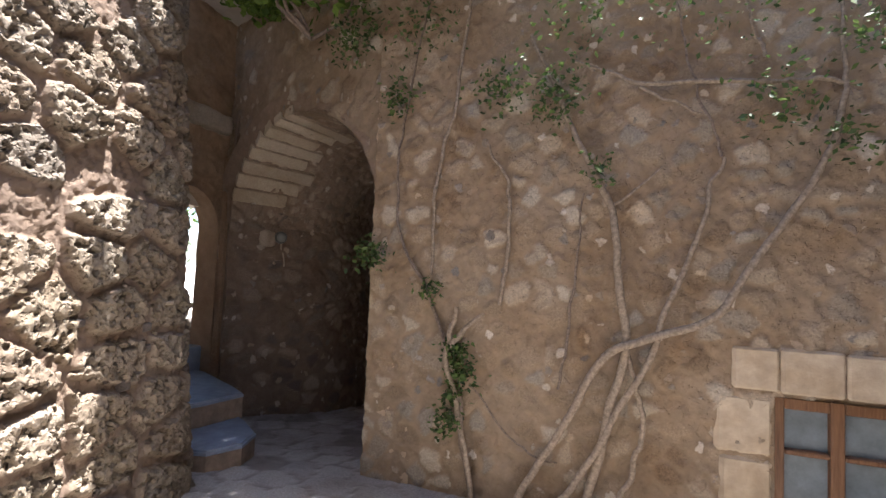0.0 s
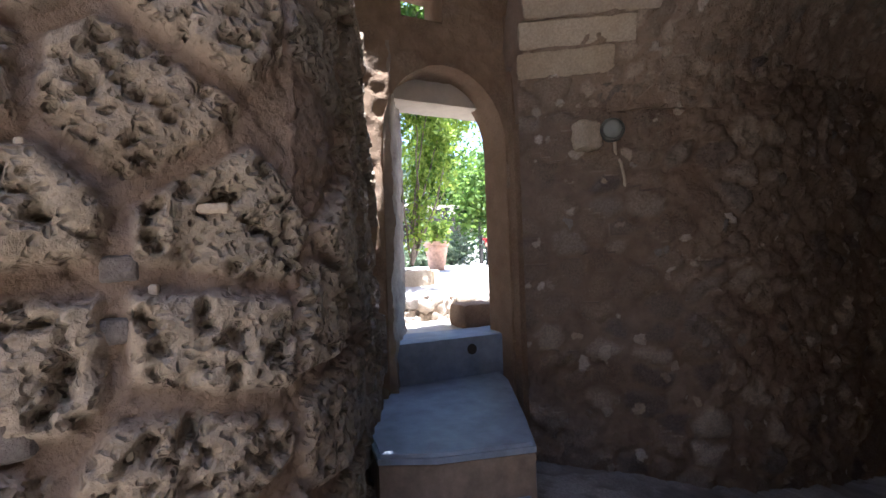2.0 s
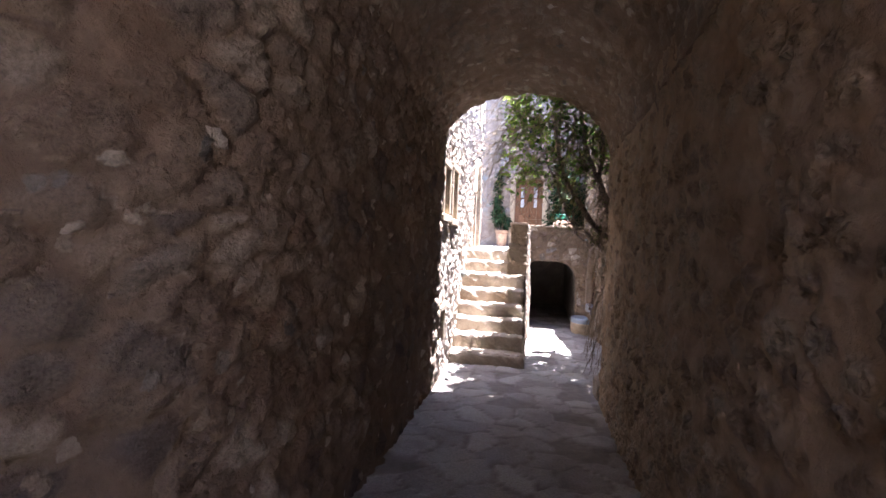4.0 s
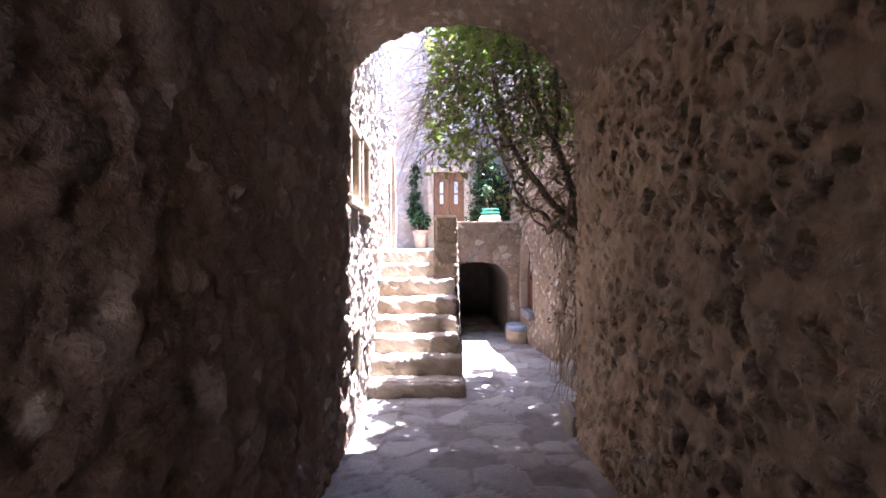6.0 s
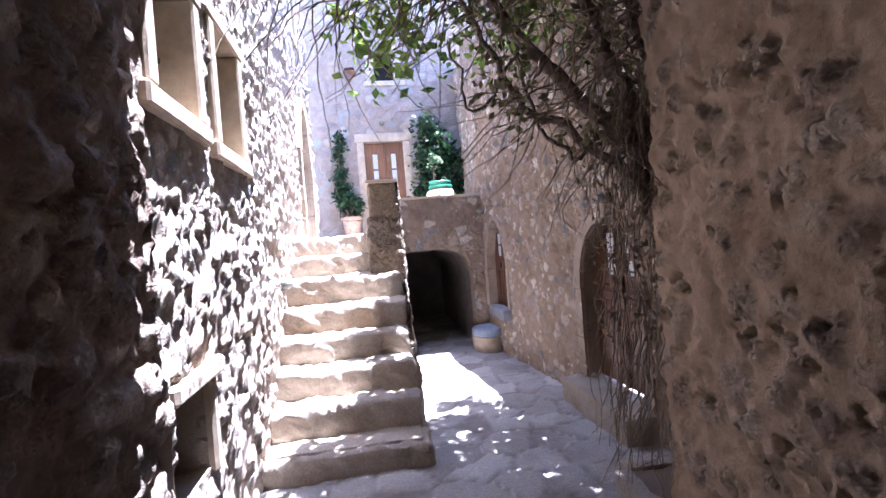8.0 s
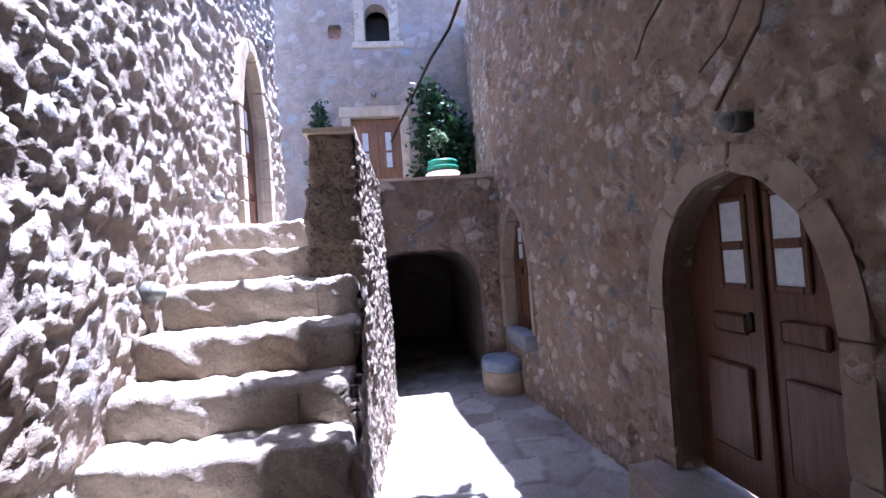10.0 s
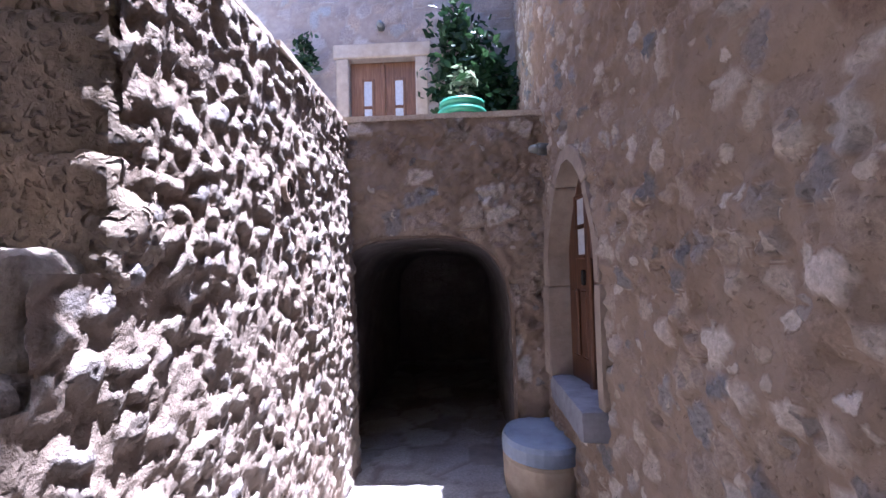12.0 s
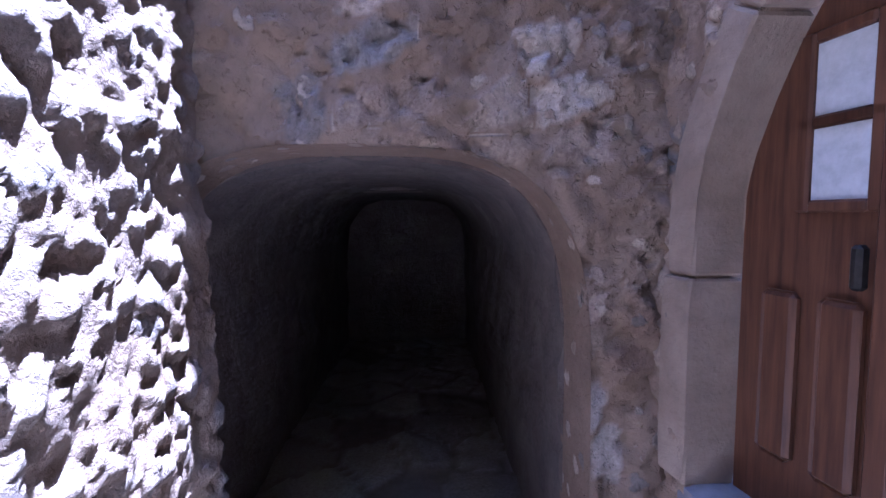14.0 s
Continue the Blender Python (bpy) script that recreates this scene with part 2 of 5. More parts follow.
M_ROOF = plain("roof screed", (0.34, 0.30, 0.26), 0.95, 0, 0.2, 2)


# ---- mesh tools ----
RNG = np.random.default_rng(7)


def lattice(i, j, seed):
    """Random numbers in 0..1 on a whole-numbered lattice."""
    with np.errstate(over="ignore"):
        h = (i.astype(np.int64) * 374761393 + j.astype(np.int64) * 668265263 + seed * 1274126177) & 0x7FFFFFFF
        h = ((h ^ (h >> 13)) * 1103515245 + 12345) & 0x7FFFFFFF
        h = ((h ^ (h >> 15)) * 22695477 + 1) & 0x7FFFFFFF
    return (h ^ (h >> 12)) % 100003 / 100003.0


def vnoise(u, v, seed):
    i, j = np.floor(u), np.floor(v)
    f, g = u - i, v - j
    f, g = f * f * (3 - 2 * f), g * g * (3 - 2 * g)
    a, b = lattice(i, j, seed), lattice(i + 1, j, seed)
    c, d = lattice(i, j + 1, seed), lattice(i + 1, j + 1, seed)
    return (a * (1 - f) + b * f) * (1 - g) + (c * (1 - f) + d * f) * g - 0.5


def fbm(u, v, seed, octaves=4):
    out, amp = 0, 1.0
    for k in range(octaves):
        out = out + amp * vnoise(u * 2**k, v * 2**k, seed + 31 * k)
        amp *= 0.55
    return out


def stonework(u, v, cw, ch, amp, gap=0.02, edge=0.03, cover=0.9, rough=0.01, jitter=0.75, warp=0.35, pits=0.0, seed=1, big=0.0, crag=0.0, ragged=0.02):
    """Relief of laid stone over u, v in metres: height, how far each spot is stone, each stone's number and tint."""
    wu = u / cw + warp * fbm(u / cw * 0.7, v / ch * 0.7, seed + 5, 2)
    wv = v / ch + warp * fbm(u / cw * 0.7 + 40, v / ch * 0.7, seed + 9, 2)
    row = np.floor(wv)
    f1 = np.full(u.shape, 9.0)
    f2 = np.full(u.shape, 9.0)
    ci = np.zeros(u.shape)
    cj = np.zeros(u.shape)
    for dj in (-1, 0, 1):
        jj = row + dj
        shift = lattice(jj, jj * 0 + 3, seed + 77)
        base = np.floor(wu - shift)
        for di in (-1, 0, 1):
            ii = base + di
            pu = ii + shift + 0.5 + jitter * (lattice(ii, jj, seed) - 0.5)
            pv = jj + 0.5 + jitter * 0.8 * (lattice(ii, jj, seed + 1) - 0.5)
            d = np.sqrt(((wu - pu) * cw) ** 2 + ((wv - pv) * ch) ** 2)
            near = d < f1
            f2 = np.where(near, f1, np.minimum(f2, d))
            f1 = np.where(near, d, f1)
            ci, cj = np.where(near, ii, ci), np.where(near, jj, cj)
    on = (lattice(ci, cj, seed + 2) < cover).astype(float)
    proud = 0.35 + 0.65 * lattice(ci, cj, seed + 3)
    tint = lattice(ci, cj, seed + 4)
    wobble = fbm(u / 0.09, v / 0.09, seed + 11, 3)
    e = np.clip((f2 - f1 - gap * (1 + 0.5 * wobble) + ragged * fbm(u / 0.07, v / 0.055, seed + 13, 4)) / edge, 0, 1) * on
    e = e * e * (3 - 2 * e)
    tilt = (lattice(ci, cj, seed + 6) - 0.5) * (u / cw - np.floor(u / cw) - 0.5) * 0.6
    h = amp * e * (proud + tilt) + rough * (fbm(u / 0.12, v / 0.12, seed + 20, 5) + crag * (0.5 - np.abs(fbm(u / 0.07, v / 0.06, seed + 22, 4)) * 1.6)) + big * fbm(u / 1.1, v / 1.1, seed + 21, 3)
    if pits:
        p = fbm(u / 0.045, v / 0.045, seed + 24, 3)
        h = h - pits * np.clip(p - 0.12, 0, 0.5) * (0.3 + e)
    return h, e, ci * 8191 + cj, tint


def to_mesh(name, verts, faces, mats, attrs=None, slot=None, smooth=True):
    me = bpy.data.meshes.new(name)
    verts = np.asarray(verts, np.float32)
    if isinstance(faces, np.ndarray):
        n, k = faces.shape
        me.vertices.add(len(verts))
        me.vertices.foreach_set("co", verts.ravel())
        me.loops.add(n * k)
        me.loops.foreach_set("vertex_index", faces.ravel().astype(np.int32))
        me.polygons.add(n)
        me.polygons.foreach_set("loop_start", np.arange(0, n * k, k, dtype=np.int32))
        me.update(calc_edges=True)
    else:
        me.from_pydata(verts.tolist(), [], faces)
    for m in mats if isinstance(mats, (list, tuple)) else [mats]:
        me.materials.append(m)
    if slot is not None:
        me.polygons.foreach_set("material_index", np.asarray(slot, np.int32))
    for key, values in (attrs or {}).items():
        me.attributes.new(key, "FLOAT", "POINT").data.foreach_set("value", np.asarray(values, np.float32))
    me.polygons.foreach_set("use_smooth", np.full(len(me.polygons), smooth))
    me.update()
    return me


def structure(name, mesh, label, category):
    return tagged(new(name, mesh), label, category, kind="structure")


def thing(name, label, category, at=(0, 0, 0), group="", kind=""):
    ob = new(name)
    ob.empty_display_size = 0.1
    ob.location = at
    return tagged(ob, label, category, group, kind)


def under(name, mesh, parent, label=""):
    """A part: mesh given in world metres, hung under its thing."""
    ob = new(name, mesh)
    ob.parent = parent
    where = Vector()
    p = parent
    while p is not None:
        where += Vector(p.location)
        p = p.parent
    ob.location = -where
    return tagged(ob, label)


def part(name, bm, material, parent, label="", smooth=False):
    me = bpy.data.meshes.new(name)
    bmesh.ops.recalc_face_normals(bm, faces=bm.faces)
    bm.to_mesh(me)
    bm.free()
    me.materials.append(material)
    me.polygons.foreach_set("use_smooth", [smooth] * len(me.polygons))
    return under(name, me, parent, label)


def box(x0, x1, y0, y1, z0, z1, bevel=0.0, bm=None, cuts=1):
    bm = bm or bmesh.new()
    made = bmesh.ops.create_cube(bm, size=1, matrix=Matrix.Translation(((x0 + x1) / 2, (y0 + y1) / 2, (z0 + z1) / 2)) @ Matrix.Diagonal((x1 - x0, y1 - y0, z1 - z0, 1)))
    if bevel:
        edges = list({e for v in made["verts"] for e in v.link_edges})
        bmesh.ops.bevel(bm, geom=edges, offset=bevel, segments=cuts, affect="EDGES")
    return bm


def arch_outline(s0, s1, zb, zs, zt, kind="round", n=14):
    """Outline of an opening, from its left foot over the top to its right foot."""
    c, hw = (s0 + s1) / 2, (s1 - s0) / 2
    pts = [(s0, zb), (s0, zb + (zs - zb) * 0.5), (s0, zs)]
    for k in range(1, n):
        a = math.pi * (1 - k / n)
        if kind == "round":
            pts.append((c + hw * math.cos(a), zs + (zt - zs) * math.sin(a)))
        elif kind == "flat":
            pts.append((c + hw * math.copysign(abs(math.cos(a)) ** 0.62, math.cos(a)), zs + (zt - zs) * math.sin(a) ** 0.62))
        elif kind == "point":
            q = abs(math.cos(a))
            pts.append((c + hw * math.cos(a), zs + (zt - zs) * (1 - q**2.0)))
        else:
            q = k / n
            pts.append((s0 + 2 * hw * q, zt if kind == "rect" else zs))
    if kind == "rect":
        pts = [(s0, zb), (s0, (zb + zt) / 2), (s0, zt), (c, zt), (s1, zt), (s1, (zb + zt) / 2), (s1, zb), (c, zb)]
        return pts
    return pts + [(s1, zs), (s1, zb + (zs - zb) * 0.5), (s1, zb)]


def inside(poly, s, z):
    hit = np.zeros(s.shape, bool)
    n = len(poly)
    for k in range(n):
        (x1, y1), (x2, y2) = poly[k], poly[(k + 1) % n]
        if y1 == y2:
            continue
        hit ^= ((y1 > z) != (y2 > z)) & (s < (x2 - x1) * (z - y1) / (y2 - y1) + x1)
    return hit


def nearest_on(poly, s, z):
    best = np.full(s.shape, 1e9)
    bs, bz = s.copy(), z.copy()
    n = len(poly)
    for k in range(n):
        (x1, y1), (x2, y2) = poly[k], poly[(k + 1) % n]
        dx, dy = x2 - x1, y2 - y1
        t = np.clip(((s - x1) * dx + (z - y1) * dy) / (dx * dx + dy * dy + 1e-12), 0, 1)
        px, py = x1 + t * dx, y1 + t * dy
        d = (px - s) ** 2 + (py - z) ** 2
        m = d < best
        best, bs, bz = np.where(m, d, best), np.where(m, px, bs), np.where(m, py, bz)
    return bs, bz


STONE_JOBS = []


def set_normals(me, normals):
    """Give the first points of a mesh their smooth normals; the rest keep their own."""
    every = np.zeros((len(me.vertices), 3), np.float32)
    every[: len(normals)] = normals
    me.normals_split_custom_set_from_vertices(every.tolist())


def sheet(name, S, Z, place, style, mat, label, category="wall", holes=(), depth=0.35, thick=0.0, pieces=None, piece="stone", cap=300, reveal=True):
    """A wall, vault or floor: a fine skin over the plan coordinates S, Z, with openings, reveals and thickness.
    place(S, Z) gives points and outward normals."""
    S, Z = np.meshgrid(S, Z, indexing="ij")
    S, Z = S.copy(), Z.copy()
    cs = (S[:-1, :-1] + S[1:, 1:]) / 2
    cz = (Z[:-1, :-1] + Z[1:, 1:]) / 2
    keep = np.ones(cs.shape, bool)
    rim = np.zeros(S.shape, bool)
    for poly in holes:
        gone = inside(poly, cs, cz)
        keep &= ~gone
        near_gone = np.zeros(S.shape, bool)
        near_kept = np.zeros(S.shape, bool)
        for a, b in ((0, 0), (0, 1), (1, 0), (1, 1)):
            sl = (slice(a, S.shape[0] - 1 + a), slice(b, S.shape[1] - 1 + b))
            near_gone[sl] |= gone
            near_kept[sl] |= ~gone
        edge = near_gone & near_kept
        if edge.any():
            S[edge], Z[edge] = nearest_on(poly, S[edge], Z[edge])
            rim |= edge
    h, e, cell, tint = style(S, Z)
    h = np.where(rim, np.minimum(h, 0.012), h)
    P, N = place(S, Z)
    nu, nv = S.shape
    index = np.arange(nu * nv).reshape(nu, nv)
    quads = np.stack([index[:-1, :-1], index[1:, :-1], index[1:, 1:], index[:-1, 1:]], -1)
    picked = np.zeros(keep.shape, bool)
    stones = []
    if pieces:
        same = (cell[:-1, :-1] == cell[1:, 1:]) & (cell[1:, :-1] == cell[:-1, 1:]) & (cell[:-1, :-1] == cell[1:, :-1])
        low = np.minimum(np.minimum(e[:-1, :-1], e[1:, 1:]), np.minimum(e[1:, :-1], e[:-1, 1:]))
        s0, s1, z0, z1 = pieces
        can = same & (low > 0.02) & keep & (cs > s0) & (cs < s1) & (cz > z0) & (cz < z1)
        ids, count = np.unique(cell[:-1, :-1][can], return_counts=True)
        ids = ids[count >= 6][:cap]
        order = np.searchsorted(ids, cell[:-1, :-1])
        order = np.clip(order, 0, max(0, len(ids) - 1))
        if len(ids):
            picked = can & (ids[order] == cell[:-1, :-1])
            which = order[picked]
            faces = quads[picked]
            sort = np.argsort(which, kind="stable")
            which, faces = which[sort], faces[sort]
            cuts = np.searchsorted(which, np.arange(len(ids) + 1))
            stones = [faces[cuts[k] : cuts[k + 1]] for k in range(len(ids))]
    full = P + N * h[..., None]
    flat_full = full.reshape(-1, 3)
    flat_n = N.reshape(-1, 3)
    bed_h = h
    slope = np.cross(np.gradient(full, axis=0), np.gradient(full, axis=1))
    length = np.linalg.norm(slope, axis=-1, keepdims=True)
    way = 1.0 if (slope * N).sum() > 0 else -1.0
    shade = np.where(length > 1e-9, slope / np.maximum(length, 1e-9), N * way).reshape(-1, 3)
    verts = [(P + N * bed_h[..., None]).reshape(-1, 3)]
    faces = [quads[keep & ~picked]]
    stone_attr, tint_attr = [e.ravel()], [tint.ravel()]
    at = nu * nv

    def extra(pts, fs, stone=0.0):
        nonlocal at
        pts = np.asarray(pts).reshape(-1, 3)
        verts.append(pts)
        faces.append(np.asarray(fs).reshape(-1, 4) + at)
        stone_attr.append(np.full(len(pts), stone))
        tint_attr.append(np.full(len(pts), 0.4))
        at += len(pts)

    for poly in holes if reveal else ():
        loop = np.array(poly + [poly[0]])
        fine = []
        for a, b in zip(loop[:-1], loop[1:]):
            steps = max(1, int(np.hypot(*(b - a)) / 0.06))
            fine += [a + (b - a) * k / steps for k in range(steps)]
        fine = np.array(fine + [loop[-1]])
        pts, nrm = place(fine[:, 0], fine[:, 1])
        mid = nrm.mean(0)
        rows = 6
        layers = [pts + nrm * 0.012 * (k == 0) - mid * depth * k / (rows - 1) for k in range(rows)]
        wob = 0.012 * fbm(np.arange(len(fine)) * 0.35 + 3, np.zeros(len(fine)), 5, 3)
        layers = [l + (wob[:, None] * nrm if 0 < k else 0) for k, l in enumerate(layers)]
        n = len(fine)
        fs = [(k * n + i, k * n + i + 1, (k + 1) * n + i + 1, (k + 1) * n + i) for k in range(rows - 1) for i in range(n - 1)]
        extra(np.concatenate(layers), fs, 0.5)
    if thick:
        back = (P - N * thick).reshape(-1, 3)
        extra(back, quads[keep][:, ::-1])
        for line, there in ((index[:, -1], keep[:, -1]), (index[:, 0], keep[:, 0]), (index[0, :], keep[0, :]), (index[-1, :], keep[-1, :])):
            a, b = full.reshape(-1, 3)[line], back[line]
            n = len(line)
            extra(np.concatenate([a, b]), [(i, i + 1, n + i + 1, n + i) for i in range(n - 1) if there[i]])
    me = to_mesh(name, np.concatenate(verts), np.concatenate(faces), mat, {"stone": np.concatenate(stone_attr), "tint": np.concatenate(tint_attr)})
    set_normals(me, shade)
    ob = structure(name, me, label, category)
    flat_e, flat_t = e.ravel(), tint.ravel()
    for fs in stones:
        STONE_JOBS.append((ob, piece, fs, flat_full, flat_n, flat_e, flat_t, mat, shade))
    return ob


def lay_stones():
    """Every stone near the way is a solid of its own under its wall."""
    for ob, piece, fs, full, nrm, e, tint, mat, shade in STONE_JOBS:
        used, inv = np.unique(fs.ravel(), return_inverse=True)
        front = full[used]
        centre = front.mean(0)
        back = front - nrm[used] * 0.06
        f = inv.reshape(-1, 4)
        n = len(used)
        edges = np.concatenate([f[:, [0, 1]], f[:, [1, 2]], f[:, [2, 3]], f[:, [3, 0]]])
        key = edges.min(1) * 100000 + edges.max(1)
        _, first, count = np.unique(key, return_index=True, return_counts=True)
        rim = edges[first[count == 1]]
        skirt = np.stack([rim[:, 1], rim[:, 0], rim[:, 0] + n, rim[:, 1] + n], -1)
        me = to_mesh(piece, np.concatenate([front, back]) - centre, np.concatenate([f, skirt, f[:, ::-1] + n]), mat,
                     {"stone": np.tile(e[used], 2), "tint": np.tile(tint[used], 2)})
        set_normals(me, shade[used])
        stone = new(piece, me)
        stone.parent = ob
        stone.location = centre


def along_y(xs, ys, side):
    """Wall that runs along y: side +1 faces +x, -1 faces -x."""
    def place(S, Z):
        x = np.interp(S, ys, xs)
        x = (x + np.interp(S - 0.25, ys, xs) + np.interp(S + 0.25, ys, xs)) / 3
        slope = (np.interp(S + 0.2, ys, xs) - np.interp(S - 0.2, ys, xs)) / 0.4
        n = np.stack([np.ones_like(S), -slope, np.zeros_like(S)], -1) * side
        n /= np.linalg.norm(n, axis=-1, keepdims=True)
        return np.stack([x, S, Z], -1), n
    return place


def along_x(y0, slope, side, x0=0.0):
    """Wall that runs along x: side -1 faces -y."""
    def place(S, Z):
        n = np.stack([np.full_like(S, -slope), np.ones_like(S), np.zeros_like(S)], -1) * side / math.hypot(1, slope)
        return np.stack([S, y0 + slope * (S - x0), Z], -1), n
    return place


def grid(a, b, step):
    return np.linspace(a, b, max(2, int(round((b - a) / step)) + 1))


def rough_block(x0, x1, y0, y1, z0, z1, step=0.05, r=0.05, amp=0.015, seed=1, tint=0.5):
    """A worn stone block with rounded edges and an uneven skin, as arrays."""
    verts, faces = [], []
    size = np.array([x1 - x0, y1 - y0, z1 - z0])
    mid = np.array([x0 + x1, y0 + y1, z0 + z1]) / 2
    at = 0
    for axis in range(3):
        for sign in (-1, 1):
            a, b = [k for k in range(3) if k != axis]
            if sign * (1 if axis != 1 else -1) < 0:
                a, b = b, a
            U, V = np.meshgrid(grid(-0.5, 0.5, step / size[a]), grid(-0.5, 0.5, step / size[b]), indexing="ij")
            p = np.zeros((*U.shape, 3))
            p[..., a], p[..., b], p[..., axis] = U * size[a], V * size[b], sign * size[axis] / 2
            n0, n1 = U.shape
            verts.append(p.reshape(-1, 3))
            idx = np.arange(n0 * n1).reshape(n0, n1) + at
            faces.append(np.stack([idx[:-1, :-1], idx[1:, :-1], idx[1:, 1:], idx[:-1, 1:]], -1).reshape(-1, 4))
            at += n0 * n1
    p = np.concatenate(verts)
    inner = np.clip(p, -(size / 2 - r), size / 2 - r)
    d = p - inner
    length = np.linalg.norm(d, axis=1, keepdims=True)
    n = d / np.maximum(length, 1e-9)
    p = inner + n * r
    q = p + mid
    bulge = fbm(q[:, 0] / 0.22 + q[:, 2] / 0.3, q[:, 1] / 0.22 + q[:, 2] / 0.27, seed, 4) + 0.7 * fbm(q[:, 0] / 0.06 + q[:, 2] / 0.08, q[:, 1] / 0.06 - q[:, 2] / 0.07, seed + 3, 3)
    q = q + n * (bulge * amp)[:, None]
    return q, np.concatenate(faces), np.full(len(q), tint)


def block_mesh(name, mat, *blocks):
    vs, fs, ts, at = [], [], [], 0
    for v, f, t in blocks:
        vs.append(v), fs.append(f + at), ts.append(t)
        at += len(v)
    t = np.concatenate(ts)
    return to_mesh(name, np.concatenate(vs), np.concatenate(fs), mat, {"stone": np.full(len(t), 0.85), "tint": t})


def tube(points, radii, sides=7, wobble=0.0, seed=0):
    """A bent tube as arrays."""
    pts = np.asarray(points, float)
    t = np.linspace(0, 1, len(pts))
    tt = np.linspace(0, 1, max(4, int(np.linalg.norm(np.diff(pts, axis=0), axis=1).sum() / 0.07)))
    c = np.stack([np.interp(tt, t, pts[:, k]) for k in range(3)], -1)
    for _ in range(3):
        c[1:-1] = (c[:-2] + 2 * c[1:-1] + c[2:]) / 4
    if wobble:
        c += wobble * np.stack([fbm(tt * 9, tt * 0 + seed * 7.3 + k, 40 + k, 3) for k in range(3)], -1)
    r = np.interp(tt, np.linspace(0, 1, len(radii)), radii)
    d = np.gradient(c, axis=0)
    d /= np.linalg.norm(d, axis=1, keepdims=True) + 1e-9
    side = np.cross(d, [0.31, 0.52, 0.79])
    side /= np.linalg.norm(side, axis=1, keepdims=True) + 1e-9
    up = np.cross(d, side)
    a = np.linspace(0, 2 * math.pi, sides, endpoint=False)
    ring = c[:, None] + r[:, None, None] * (np.cos(a)[None, :, None] * side[:, None] + np.sin(a)[None, :, None] * up[:, None])
    n = len(c)
    faces = [(i * sides + k, i * sides + (k + 1) % sides, (i + 1) * sides + (k + 1) % sides, (i + 1) * sides + k) for i in range(n - 1) for k in range(sides)]
    return ring.reshape(-1, 3), np.array(faces), c


def join_arrays(parts):
    vs, fs, at = [], [], 0
    for v, f in parts:
        vs.append(v), fs.append(f + at)
        at += len(v)
    return np.concatenate(vs), np.concatenate(fs)


def leaves(centres, size, rng, droop=0.0, long=1.6):
    """Folded pointed leaves round the given points, as arrays of quads."""
    c = np.asarray(centres, float)
    n = len(c)
    d = rng.normal(size=(n, 3))
    d[:, 2] = d[:, 2] * 0.6 - droop
    d /= np.linalg.norm(d, axis=1, keepdims=True)
    w = np.cross(d, rng.normal(size=(n, 3)))
    w /= np.linalg.norm(w, axis=1, keepdims=True) + 1e-9
    up = np.cross(w, d)
    s = size * (0.55 + 0.9 * rng.random(n))[:, None]
    root, tip = c - d * s * long / 2, c + d * s * long / 2
    mid = c + up * s * 0.12
    left, right = c + w * s * 0.45 - up * s * 0.08, c - w * s * 0.45 - up * s * 0.08
    v = np.stack([root, left, tip, right, mid], 1).reshape(-1, 3)
    k = np.arange(n)[:, None] * 5
    f = np.concatenate([k + [0, 4, 2, 1], k + [0, 3, 2, 4]])
    return v, f


# ---- the structure ----
FLOOR_Y = [-6, -1, 1, 3.5, 5, 7, 9, 10.6, 12.5, 16.6, 22]
FLOOR_Z = [1.75, 1.6, 1.12, 1.05, 0.88, 0.58, 0.32, 0.2, 0.07, 0.03, 0.0]


def floor_z(y):
    return np.interp(y, FLOOR_Y, FLOOR_Z)


def lay_floor(S, Z):
    z = (floor_z(Z) + floor_z(Z - 0.5) + floor_z(Z + 0.5)) / 3
    return np.stack([S, Z, z], -1), np.stack([S * 0, S * 0, S * 0 + 1], -1)


def styled(**kw):
    return lambda S, Z: stonework(S, Z, **kw)


sheet("floor", grid(-6.0, 6.0, 0.05), grid(-5, 21, 0.05), lay_floor,
      styled(cw=0.46, ch=0.38, amp=0.022, gap=0.012, edge=0.03, cover=0.9, rough=0.012, warp=0.45, seed=3, big=0.02),
      M_FLAGS, "worn grey flagstone paving sloping down the alley", "floor", pieces=(-4.5, -1.9, 6.5, 16.0), piece="flagstone")

ground = structure("ground", to_mesh("ground", [(-300, -300, -0.35), (300, -300, -0.35), (300, 300, -0.35), (-300, 300, -0.35)], [(0, 1, 2, 3)], M_EARTH), "dry earth around the village", "ground")

# pillar of big porous blocks beside the entrance
PILLAR = dict(cw=0.6, ch=0.36, amp=0.085, gap=0.04, edge=0.05, cover=0.97, rough=0.025, crag=0.35, warp=0.15, jitter=0.3, pits=0.16, seed=11, big=0.03)


def pillar_skin(S, Z):
    """The front runs along y; past the corner at 2.8 the skin turns towards the garden door."""
    d = S - 2.8
    f = np.minimum(S, 2.8)
    p = np.stack([-3.7 - (Z - 2.5) * 0.11 - 0.16 * (f - 2.2), f, Z], -1)
    p = p + np.maximum(d, 0)[..., None] * np.array([-0.93, 0.37, 0.0])
    t = np.clip(d / 0.3 + 0.5, 0, 1)
    t = (t * t * (3 - 2 * t))[..., None]
    n = (1 - t) * np.array([0.98, 0.15, 0.11]) + t * np.array([0.37, 0.93, 0.03])
    n /= np.linalg.norm(n, axis=-1, keepdims=True)
    return p - n * (0.06 * np.exp(-((d / 0.14) ** 2)))[..., None], n


